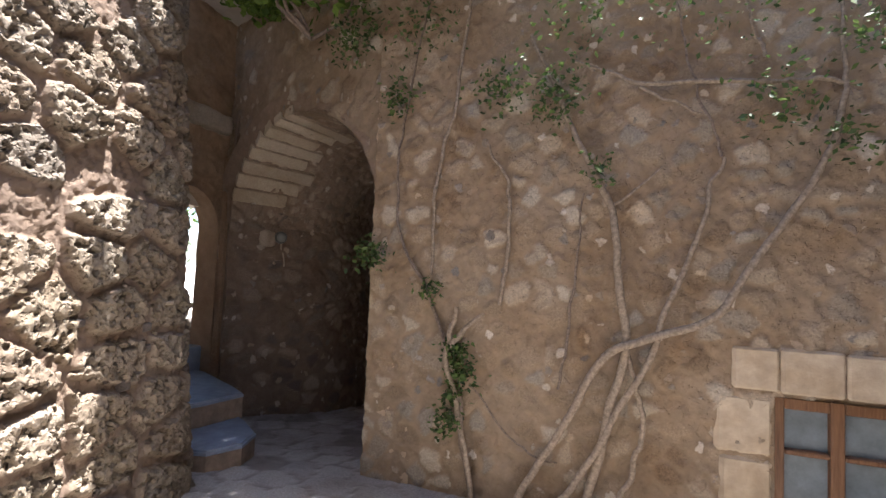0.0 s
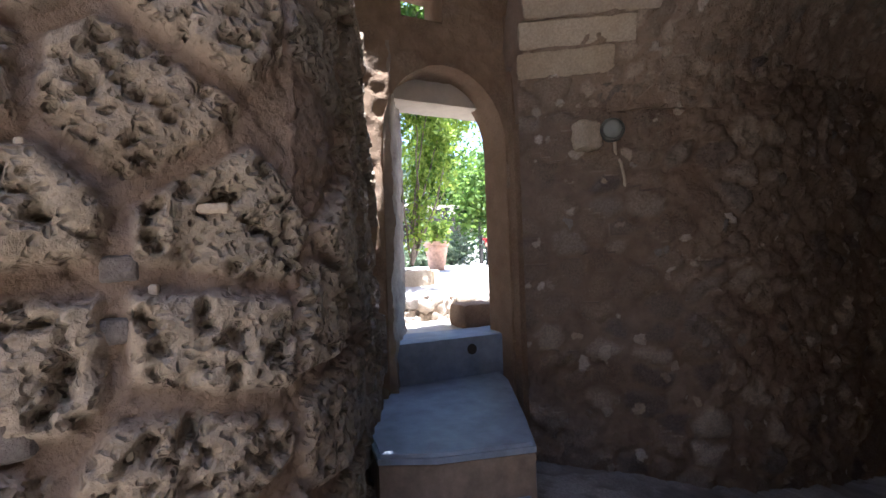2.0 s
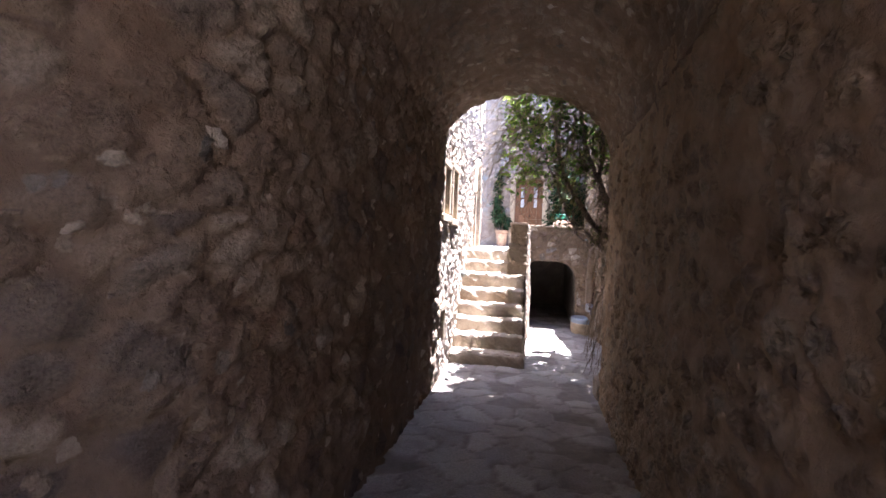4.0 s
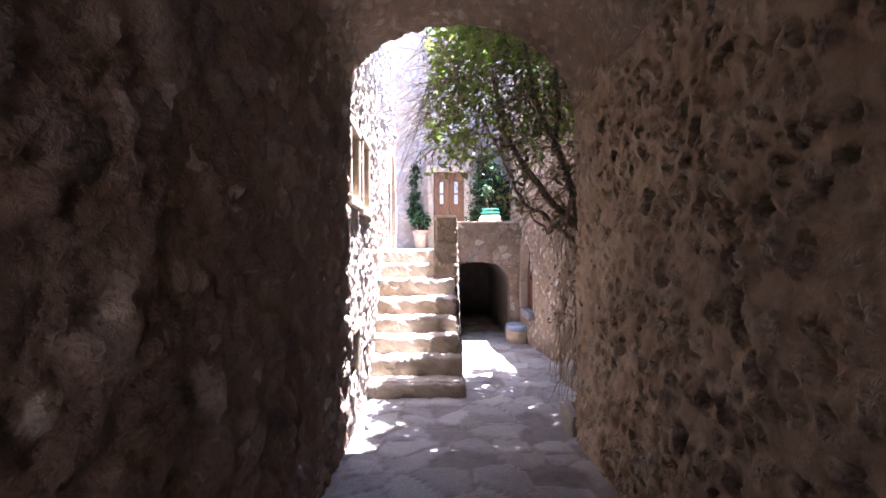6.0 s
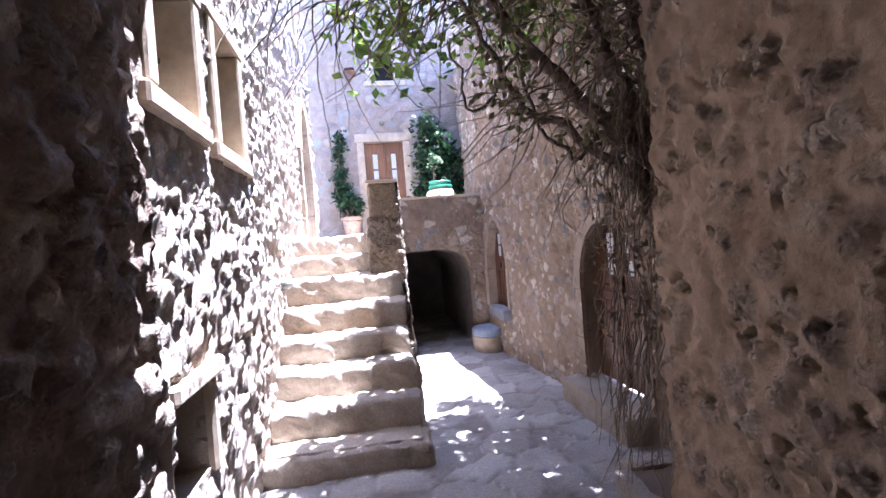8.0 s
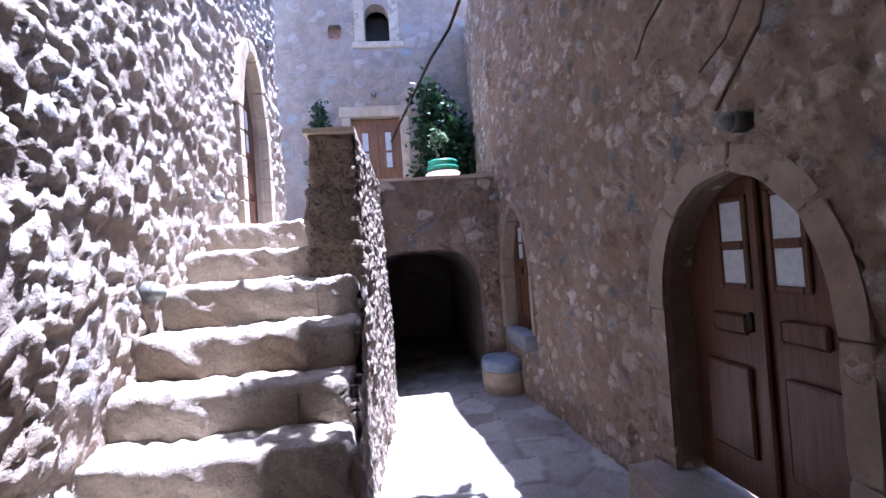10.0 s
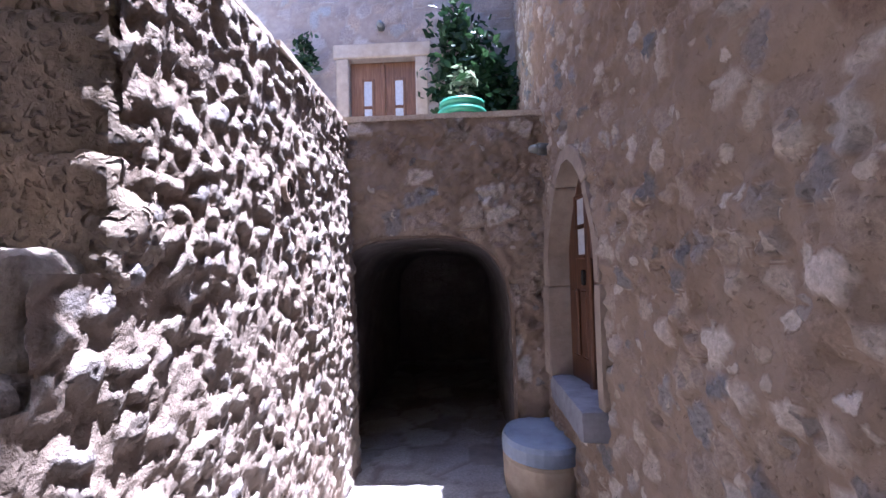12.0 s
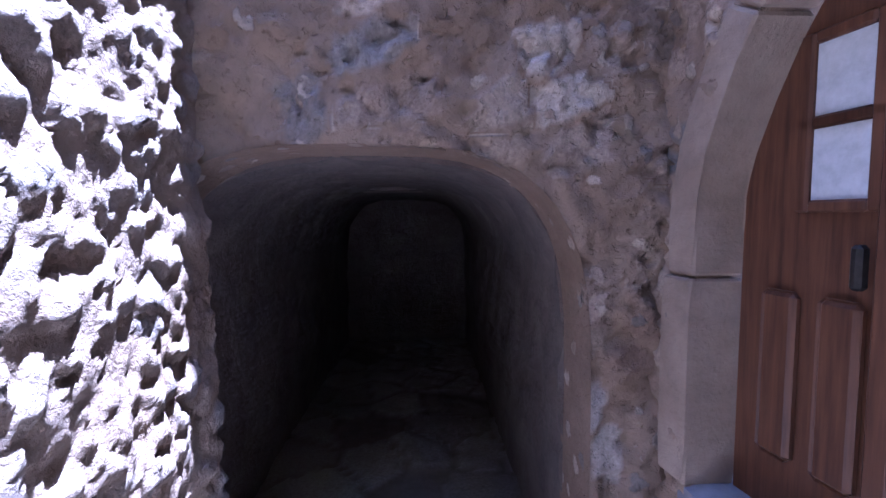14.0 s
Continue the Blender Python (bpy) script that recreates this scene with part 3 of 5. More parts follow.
pillar = sheet("wall_pillar", grid(-2.0, 4.7, 0.016), grid(0.7, 6.5, 0.016), pillar_skin, styled(**PILLAR), M_BLOCKS,
               "wall of large porous tuff blocks in brown mortar", thick=0.3, pieces=(0.6, 3.6, 1.2, 4.6), piece="block")
for k, (y, z, w, h, mat) in enumerate(((2.27, 2.57, 0.10, 0.08, 0), (2.26, 2.40, 0.09, 0.07, 0), (2.05, 2.16, 0.12, 0.10, 0), (2.0, 2.28, 0.14, 0.05, 0), (2.06, 2.86, 0.03, 0.13, 1), (2.35, 2.46, 0.03, 0.13, 1), (2.02, 3.02, 0.07, 0.025, 1),
                                        (2.3, 2.04, 0.03, 0.1, 1), (1.7, 2.66, 0.09, 0.07, 0), (1.55, 2.3, 0.03, 0.12, 1), (1.3, 2.9, 0.1, 0.03, 1), (2.5, 2.75, 0.1, 0.04, 1))):
    at, out = pillar_skin(np.array(y), np.array(z))
    c = at + out * 0.012
    b = rough_block(c[0] - 0.05, c[0] + 0.012, y - w / 2, y + w / 2, z - h / 2, z + h / 2, 0.012, min(w, h, 0.06) * 0.4, 0.012, 300 + k, 0.3)
    under("chip", block_mesh("chip", (M_DARK_STONE, M_ASHLAR)[mat], b), pillar)

# wall with the garden doorway
GARDEN_DOOR = arch_outline(3.60, 4.71, 0.8, 3.55, 4.17)
sheet("wall_garden_door", grid(2.9, 5.0, 0.03), grid(0.7, 7.0, 0.03), along_y([-5.5, -5.5], [0, 9], 1),
      styled(cw=0.3, ch=0.2, amp=0.02, gap=0.02, edge=0.05, cover=0.6, rough=0.025, seed=17, big=0.03), M_PLASTER,
      "rough brown wall around the garden doorway", holes=[GARDEN_DOOR, arch_outline(3.78, 4.14, 4.52, 0, 4.86, "rect")], depth=0.36, thick=0.36,
      pieces=(2.9, 4.5, 3.0, 5.4))

# vine wall and the wall over the entrance arch
sheet("wall_vines", grid(-2.42, 3.4, 0.022), grid(0.8, 7.0, 0.022), along_x(3.7, 0.0, -1),
      styled(cw=0.25, ch=0.18, amp=0.02, gap=0.025, edge=0.06, cover=0.8, rough=0.03, crag=0.45, warp=0.5, seed=23, big=0.04, ragged=0.06), M_VINEWALL,
      "tan mortared stone wall overgrown with bare vines", holes=[arch_outline(1.13, 2.0, 1.25, 0, 2.27, "rect")], depth=0.25, thick=0.5,
      pieces=(-2.4, 1.6, 1.6, 4.8))
sheet("wall_entrance_arch", grid(-5.56, -2.40, 0.035), grid(0.8, 7.0, 0.035), along_x(3.72, -0.355, -1, -2.40),
      styled(cw=0.3, ch=0.22, amp=0.022, gap=0.03, edge=0.05, cover=0.6, rough=0.025, warp=0.5, seed=29, big=0.03), M_VINEWALL,
      "tan rubble wall over the entrance arch", holes=[arch_outline(-5.62, -2.41, 0.5, 3.7, 5.1, n=22)], depth=0.35, thick=0.35)

# tunnel
LEFT_Y = [4.3, 4.85, 5.25, 5.65, 6.15, 7.0, 8.5, 11.0, 12.5, 15.2, 19]
LEFT_X = [-5.58, -5.2, -4.93, -4.64, -4.38, -4.32, -4.38, -4.47, -4.53, -4.62, -4.6]
RIGHT_Y = [3.7, 5.0, 8.0, 10.9]
RIGHT_X = [-2.42, -2.34, -2.2, -2.12]
TUNNEL = dict(cw=0.29, ch=0.17, amp=0.042, gap=0.02, edge=0.05, cover=0.8, rough=0.04, crag=0.8, warp=0.45, seed=31, big=0.05, pits=0.05)
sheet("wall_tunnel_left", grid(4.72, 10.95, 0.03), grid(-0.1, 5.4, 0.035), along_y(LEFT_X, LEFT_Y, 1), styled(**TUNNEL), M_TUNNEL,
      "rubble wall of the vaulted passage, toned dark for its shade", thick=0.4, pieces=(4.9, 9.0, 1.0, 4.6))
sheet("wall_tunnel_right", grid(3.72, 10.88, 0.022), grid(-0.1, 5.0, 0.022), along_y(RIGHT_X, RIGHT_Y, -1), styled(**{**TUNNEL, "seed": 37, "cw": 0.2, "ch": 0.15, "pits": 0.13, "cover": 0.8, "amp": 0.02, "rough": 0.026, "crag": 0.5, "big": 0.04}), M_PITTED,
      "pitted rubble wall of the vaulted passage", thick=0.5, pieces=(6.4, 10.8, 0.4, 3.4))


def vault(S, Z):
    """S: 0..1 from the entrance to the alley; Z: 0..1 over the arch from left to right."""
    a = np.pi * (1 - Z)
    ly = 4.72 + 6.23 * S
    lx = sum(np.interp(ly + d, LEFT_Y, LEFT_X) for d in (-0.25, 0.0, 0.25)) / 3 - 0.05
    rx = np.interp(3.72 + 7.2 * S, RIGHT_Y, RIGHT_X)
    c, hw = (lx + rx) / 2, (rx - lx) / 2
    x = c + hw * np.cos(a)
    z = 3.72 - 0.14 * S + (1.4 - 0.5 * S) * np.sin(a)
    y0 = 3.72 - 0.355 * (x + 2.40)
    y = y0 + (10.95 - y0) * S
    n = np.stack([-np.cos(a), S * 0, -np.sin(a)], -1)
    return np.stack([x, y, z], -1), n


def vault_style(S, Z):
    return stonework(S * 7.0, Z * 4.2, 0.17, 0.13, 0.03, gap=0.015, edge=0.04, cover=0.85, rough=0.025, warp=0.4, seed=41, big=0.03)


sheet("ceiling_vault", grid(0, 1, 0.006), grid(0, 1, 0.009), vault, vault_style, M_VAULT, "rough barrel vault of small dark stones", "ceiling", thick=0.3)
FAR_ARCH = arch_outline(-4.7, -1.95, -0.3, 3.66, 4.62, n=20)
sheet("wall_alley_arch", grid(-4.6, -1.15, 0.05), grid(-0.2, 7.0, 0.05), along_x(10.98, 0.0, 1),
      styled(cw=0.28, ch=0.2, amp=0.03, gap=0.02, edge=0.04, cover=0.8, rough=0.02, seed=43), M_ALLEY,
      "rubble wall over the arch into the alley", holes=[FAR_ARCH], depth=0.3, thick=0.3)
structure("roof_passage", to_mesh("roof", *rough_block(-5.8, 6.0, 3.9, 10.9, 6.75, 7.0, 0.5, 0.05, 0.02)[:2], M_ROOF), "flat screed roof over the passage", "roof")

# alley
RUBBLE = dict(cw=0.165, ch=0.12, amp=0.026, gap=0.014, edge=0.035, cover=0.75, rough=0.022, crag=0.9, warp=0.5, seed=47, big=0.05)
LEFT_HOLES = [arch_outline(11.14, 11.74, 2.74, 0, 3.52, "rect"), arch_outline(12.12, 12.74, 2.70, 0, 3.6, "rect"), arch_outline(10.99, 11.46, 0.78, 0, 1.26, "rect"),
              arch_outline(15.92, 16.76, 2.14, 3.5, 4.32, "point"), arch_outline(16.2, 16.6, 5.4, 0, 6.5, "rect")]
sheet("wall_alley_left", grid(10.93, 17.7, 0.03), grid(-0.1, 7.6, 0.03), along_y(LEFT_X, LEFT_Y, 1), styled(**RUBBLE), M_RUBBLE,
      "sunlit rough rubble wall of the alley houses", holes=LEFT_HOLES, depth=0.28, thick=0.5, pieces=(10.95, 15.6, 0.6, 3.9))
ALLEY_Y = [10.5, 12, 13.5, 15.2, 16.63, 19]
ALLEY_X = [-1.25, -1.28, -1.33, -1.47, -1.66, -1.55]
DOOR_2 = arch_outline(12.42, 13.48, 0.3, 1.35, 2.02)
DOOR_3 = arch_outline(15.68, 16.47, 0.78, 1.68, 2.26, "point")
sheet("wall_alley_right", grid(10.7, 18.8, 0.02), grid(-0.1, 5.8, 0.02), along_y(ALLEY_X, ALLEY_Y, -1),
      styled(cw=0.155, ch=0.12, amp=0.016, gap=0.016, edge=0.03, cover=0.66, rough=0.028, crag=0.7, warp=0.45, seed=53, big=0.03, ragged=0.035, pits=0.06), M_ALLEY,
      "shaded mortared wall with pale scattered stones", holes=[DOOR_2, DOOR_3], depth=0.3, thick=0.45, pieces=(13.3, 16.6, 0.1, 3.2))
UNDER_ARCH = arch_outline(-3.4, -1.89, -0.2, 0.95, 1.82, "flat", n=22)
sheet("wall_terrace_arch", grid(-3.3, -1.5, 0.018), grid(-0.1, 2.72, 0.018), along_x(16.63, 0.0, -1),
      styled(cw=0.24, ch=0.17, amp=0.01, gap=0.02, edge=0.035, cover=0.5, rough=0.03, crag=0.8, warp=0.4, seed=59, big=0.03, ragged=0.06, pits=0.06), M_ALLEY,
      "smooth mortared wall over the dark low arch", holes=[UNDER_ARCH], depth=0.3, thick=0.3, pieces=(-3.2, -1.6, 1.3, 2.7))


def undercroft(S, Z):
    pts = np.array(arch_outline(-3.4, -1.89, -0.2, 0.95, 1.82, "flat", n=22))
    run = np.r_[0, np.cumsum(np.hypot(*np.diff(pts, axis=0).T))]
    run /= run[-1]
    x, z = np.interp(Z, run, pts[:, 0]), np.interp(Z, run, pts[:, 1])
    n = np.stack([-2.6 - x, x * 0, 0.9 - z], -1)
    n /= np.linalg.norm(n, axis=-1, keepdims=True)
    return np.stack([x, S, z], -1), n


# Ordinary stone, coloured darker to imitate the shade deep under the terrace.
sheet("ceiling_undercroft", grid(16.9, 20.9, 0.08), grid(0, 1, 0.015), undercroft, lambda S, Z: stonework(S, Z * 5, 0.25, 0.18, 0.02, seed=61), M_DARK_STONE, "vault under the terrace, its shade put into the colour", "ceiling", thick=0.15)
sheet("wall_undercroft_end", grid(-3.5, -1.7, 0.1), grid(-0.1, 2.1, 0.1), along_x(20.9, 0, -1), styled(cw=0.3, ch=0.2, amp=0.02, seed=67), M_DARK_STONE, "end wall under the terrace, coloured dark for its shade", thick=0.2)

# stairs
STEP_Z = [0.28, 0.56, 0.81, 1.06, 1.33, 1.62, 1.87, 2.12]
STEP_Y = [12.5, 12.86, 13.18, 13.47, 13.79, 14.15, 14.53, 14.93]
stairs = tagged(new("stairs"), "worn limestone stair rising along the rubble wall", "stairs", kind="structure")
for k, (z, y) in enumerate(zip(STEP_Z, STEP_Y)):
    right = [-3.16, -3.2, -3.22, -3.23, -3.24, -3.24, -3.5, -3.5][k]
    b = rough_block(-4.7, right, y, y + (0.6 if k < 7 else 0.9), z - 0.38, z, 0.025, 0.045, 0.036, 70 + k, (k * 0.37) % 1)
    under("step", block_mesh("step", M_STEP, b), stairs)
side_holes = [[(13.2, 3.2), (14.38, 3.2), (14.38, 1.56), (14.14, 1.56), (14.14, 1.27), (13.78, 1.27), (13.78, 1.0), (13.46, 1.0), (13.46, 0.74), (13.2, 0.74)]]


def stair_side(S, Z):
    return np.stack([-3.215 + (2.7 - Z) * 0.025 + (S - 14.4) * 0.03, S, Z], -1), np.stack([S * 0 + 1, S * 0, S * 0 + 0.025], -1)


sheet("wall_stair_side", grid(13.2, 16.63, 0.017), grid(-0.1, 2.7, 0.017), stair_side,
      styled(**{**RUBBLE, "cw": 0.115, "ch": 0.085, "amp": 0.02, "rough": 0.018, "crag": 1.0, "cover": 0.6, "seed": 71, "ragged": 0.04}), M_STAIRWALL,
      "rough rubble side wall of the stair, lit from above", holes=side_holes, reveal=False, thick=0.33, pieces=(13.3, 16.6, 0.0, 2.65))
stair_fill = structure("stair_core", block_mesh("stair_core", M_RUBBLE, rough_block(-4.7, -3.22, 12.6, 13.4, -0.2, 0.3, 0.06, 0.03, 0.02, 5)), "rubble core under the lowest steps", "stairs")
pilaster = structure("stair_pier", block_mesh("stair_pier", M_BLOCKS, rough_block(-3.57, -3.215, 14.36, 14.62, 2.28, 2.72, 0.025, 0.03, 0.03, 81, 0.2), rough_block(-3.6, -3.205, 14.35, 14.62, 1.86, 2.3, 0.025, 0.03, 0.035, 82, 0.6),
                      rough_block(-3.62, -3.2, 14.34, 14.62, 1.5, 1.88, 0.025, 0.03, 0.045, 83, 0.9)), "pier of worn tuff blocks ending the stair parapet", "pier")
coping = structure("coping", block_mesh("coping", M_ASHLAR, rough_block(-3.6, -3.2, 14.33, 15.4, 2.71, 2.755, 0.04, 0.012, 0.008, 91), rough_block(-3.58, -3.17, 15.41, 16.6, 2.71, 2.755, 0.04, 0.012, 0.008, 92),
                   rough_block(-3.55, -1.58, 16.61, 16.95, 2.715, 2.76, 0.04, 0.012, 0.008, 93)), "thin stone coping on the parapets", "coping")
structure("terrace", block_mesh("terrace", M_FLAGS, rough_block(-4.7, -3.5, 15.0, 16.9, 1.9, 2.12, 0.1, 0.02, 0.012, 95), rough_block(-4.7, -1.4, 16.9, 18.9, 1.98, 2.12, 0.1, 0.02, 0.012, 96)), "paved terrace at the head of the stair", "terrace")

# house behind the terrace
FAR_DOOR = arch_outline(-3.66, -2.82, 2.1, 0, 4.23, "rect")
FAR_WINDOW = arch_outline(-3.32, -2.9, 5.55, 6.0, 6.22)
FAR_NICHE = arch_outline(-3.95, -3.73, 5.62, 0, 5.86, "rect")
sheet("wall_far_house", grid(-6.0, -0.6, 0.045), grid(1.8, 8.2, 0.045), along_x(18.7, 0.0, -1),
      styled(cw=0.26, ch=0.15, amp=0.018, gap=0.02, edge=0.03, cover=0.8, rough=0.012, warp=0.35, seed=97, big=0.02), M_FAR,
      "shaded coursed stone front of the far house", holes=[FAR_DOOR, FAR_WINDOW, FAR_NICHE], depth=0.25, thick=0.4, pieces=(-4.3, -1.6, 4.2, 7.0))
# Near-black slabs stand in for the unlit rooms behind the openings.
structure("dark_room_slab", block_mesh("dark_room_slab", M_DARK, rough_block(-4.6, -2.0, 19.1, 19.2, 2, 7, 0.4, 0.02, 0.0)), "dark slab in place of the unlit room behind the far window", "wall")
structure("dark_room_slab", block_mesh("dark_room_slab", M_DARK, rough_block(-5.4, -5.3, 10.9, 17.0, 0.3, 7, 0.4, 0.02, 0.0)), "dark slab in place of the unlit rooms behind the alley windows", "wall")

# garden


def lay_garden(S, Z):
    return np.stack([S, Z, np.interp(-S, [7, 12.5, 90], [2.04, 2.4, 2.6])], -1), np.stack([S * 0, S * 0, S * 0 + 1], -1)


sheet("garden_ground", np.r_[np.linspace(-90, -16, 40), np.linspace(-15.8, -7.05, 110)], np.r_[np.linspace(-60, 2, 30), np.linspace(2.1, 12, 110), np.linspace(12.5, 70, 30)], lay_garden,
      styled(cw=0.6, ch=0.5, amp=0.012, gap=0.012, edge=0.03, cover=0.95, rough=0.01, seed=109), M_PAVING, "bright pale paving of the garden court", "pavement", thick=0.3)


# ---- unseen closing walls around the start, added to cut sky light ----
sheet("added_wall_behind", grid(-4.0, 3.3, 0.12), grid(0.8, 10.0, 0.12), along_x(-2.3, 0.0, 1), styled(cw=0.3, ch=0.2, amp=0.03, seed=101), M_VINEWALL, "unseen tan stone wall added to close off the court sky", thick=0.4)
sheet("added_wall_right", grid(-2.4, 3.7, 0.12), grid(0.8, 10.0, 0.12), along_y([3.1, 3.1], [-9, 9], -1), styled(cw=0.3, ch=0.2, amp=0.03, seed=103), M_VINEWALL, "unseen tan stone wall added to close off the court sky", thick=0.4)


# ---- frames for things on walls: u along the wall, w out of it ----
def on_right(u, z, w):
    return Vector((float(np.interp(u, ALLEY_Y, ALLEY_X)) - w, u, z))


def on_left(u, z, w):
    return Vector((float(np.interp(u, LEFT_Y, LEFT_X)) + w, u, z))


def on_far(u, z, w):
    return Vector((u, 18.7 - w, z))


def on_vines(u, z, w):
    return Vector((u, 3.7 - w, z))


def slab(to, u0, u1, z0, z1, w0, w1, bevel=0.006, bm=None):
    """A bevelled board in wall coordinates."""
    own = box(u0, u1, z0, z1, w0, w1, bevel)
    for v in own.verts:
        v.co = to(v.co.x, v.co.y, v.co.z)
    if bm is None:
        return own
    scratch = bpy.data.meshes.new("scratch")
    own.to_mesh(scratch)
    own.free()
    bm.from_mesh(scratch)
    bpy.data.meshes.remove(scratch)
    return bm


def plate(to, outline, w0, w1):
    """A board of any outline in wall coordinates."""
    bm = bmesh.new()
    a = [bm.verts.new(to(u, z, w1)) for u, z in outline]
    b = [bm.verts.new(to(u, z, w0)) for u, z in outline]
    bm.faces.new(a)
    bm.faces.new(b[::-1])
    n = len(a)
    for k in range(n):
        bm.faces.new((a[k], b[k], b[(k + 1) % n], a[(k + 1) % n]))
    return bm


def lathe(profile, at, sides=28, squash=1.0):
    bm = bmesh.new()
    rings = []
    for r, z in profile:
        rings.append([bm.verts.new((at[0] + r * math.cos(2 * math.pi * k / sides), at[1] + r * squash * math.sin(2 * math.pi * k / sides), at[2] + z)) for k in range(sides)])
    for a, b in zip(rings[:-1], rings[1:]):
        for k in range(sides):
            bm.faces.new((a[k], a[(k + 1) % sides], b[(k + 1) % sides], b[k]))
    bm.faces.new(rings[0][::-1])
    bm.faces.new(rings[-1])
    return bm


def surround(name, label, to, outline, width, out, inner, seed, far_width=None, mat=M_ASHLAR, course=0.22):
    """Dressed stones round an opening, one by one."""
    top = thing(name, label, "door surround", kind="structure")
    pts = np.array(outline, float)
    run = np.r_[0, np.cumsum(np.hypot(*np.diff(pts, axis=0).T))]
    total = run[-1]
    rng = np.random.default_rng(seed)
    c = pts.mean(0)
    at = 0.0
    while at < total - 0.05:
        nxt = min(total, at + course + 0.16 * rng.random())
        if total - nxt < 0.1:
            nxt = total
        ts = np.linspace(at + 0.004, nxt - 0.004, 7)
        p = np.stack([np.interp(ts, run, pts[:, 0]), np.interp(ts, run, pts[:, 1])], -1)
        d = np.stack([np.interp(ts + 0.02, run, pts[:, 0]) - np.interp(ts - 0.02, run, pts[:, 0]), np.interp(ts + 0.02, run, pts[:, 1]) - np.interp(ts - 0.02, run, pts[:, 1])], -1)
        d /= np.linalg.norm(d, axis=1, keepdims=True) + 1e-9
        n = np.stack([-d[:, 1], d[:, 0]], -1)
        if ((p - c) * n).sum() < 0:
            n = -n
        w = width if far_width is None or p[:, 0].mean() < c[0] - 0.05 else far_width
        w = w * (0.85 + 0.35 * rng.random())
        outer = p + n * w
        ring = np.concatenate([p, outer[::-1]])
        bm = plate(to, [tuple(q) for q in ring], -inner, out + 0.012 * rng.random())
        bmesh.ops.bevel(bm, geom=[e for e in bm.edges if e.calc_length() > 0.03], offset=0.008, segments=1, affect="EDGES")
        part("jamb_stone", bm, mat, top)
        at = nxt
    return top


def glazed_door(name, label, to, outline, u_mid, w, panes, panels, wood, handle):
    """A two-leaf door with curtained panes, sunk panels and a handle, in wall coordinates."""
    top = thing(name, label, "door", kind="structure")
    pts = np.array(outline)
    for sign in (-1, 1):
        half = [(u, z) for u, z in outline if (u - u_mid) * sign >= 0.01]
        if not half:
            continue
        crown = float(np.interp(u_mid, pts[:, 0][np.argsort(pts[:, 0])], pts[:, 1][np.argsort(pts[:, 0])])) if len(outline) < 9 else max(p[1] for p in outline)
        foot = min(p[1] for p in outline)
        near = u_mid + sign * 0.006
        half = ([(near, foot)] if sign < 0 else []) + half
        half = half + ([(near, foot)] if sign > 0 else [])
        if sign < 0:
            half = [p for p in half if p != (near, foot)] + [(near, crown), (near, foot)]
        else:
            half = [(near, crown)] + [p for p in half if p != (near, foot)] + [(near, foot)]
        leaf = part("door_leaf", plate(to, half, w - 0.05, w), wood, top)
        for u0, u1, z0, z1 in panes:
            a, b = sorted((u_mid + sign * u0, u_mid + sign * u1))
            part("pane", slab(to, a, b, z0, z1, w + 0.001, w + 0.006, 0.0), M_CURTAIN, leaf, "curtained glass pane")
            bm = slab(to, a - 0.035, a, z0 - 0.03, z1 + 0.03, w, w + 0.018)
            slab(to, b, b + 0.035, z0 - 0.03, z1 + 0.03, w, w + 0.018, bm=bm)
            slab(to, a, b, z0 - 0.03, z0, w, w + 0.018, bm=bm)
            slab(to, a, b, z1, z1 + 0.03, w, w + 0.018, bm=bm)
            part("glazing_bead", bm, wood, leaf)
        for u0, u1, z0, z1 in panels:
            a, b = sorted((u_mid + sign * u0, u_mid + sign * u1))
            part("panel", slab(to, a, b, z0, z1, w, w + 0.022, 0.016), wood, leaf)
    part("meeting_stile", slab(to, u_mid - 0.03, u_mid + 0.03, min(p[1] for p in outline), max(p[1] for p in outline) - 0.03, w, w + 0.03, 0.01), wood, top)
    bm = slab(to, u_mid + 0.035, u_mid + 0.06, handle - 0.05, handle + 0.05, w + 0.02, w + 0.05, 0.008)
    part("door_handle", bm, M_IRON, top, "small iron door handle")
    return top


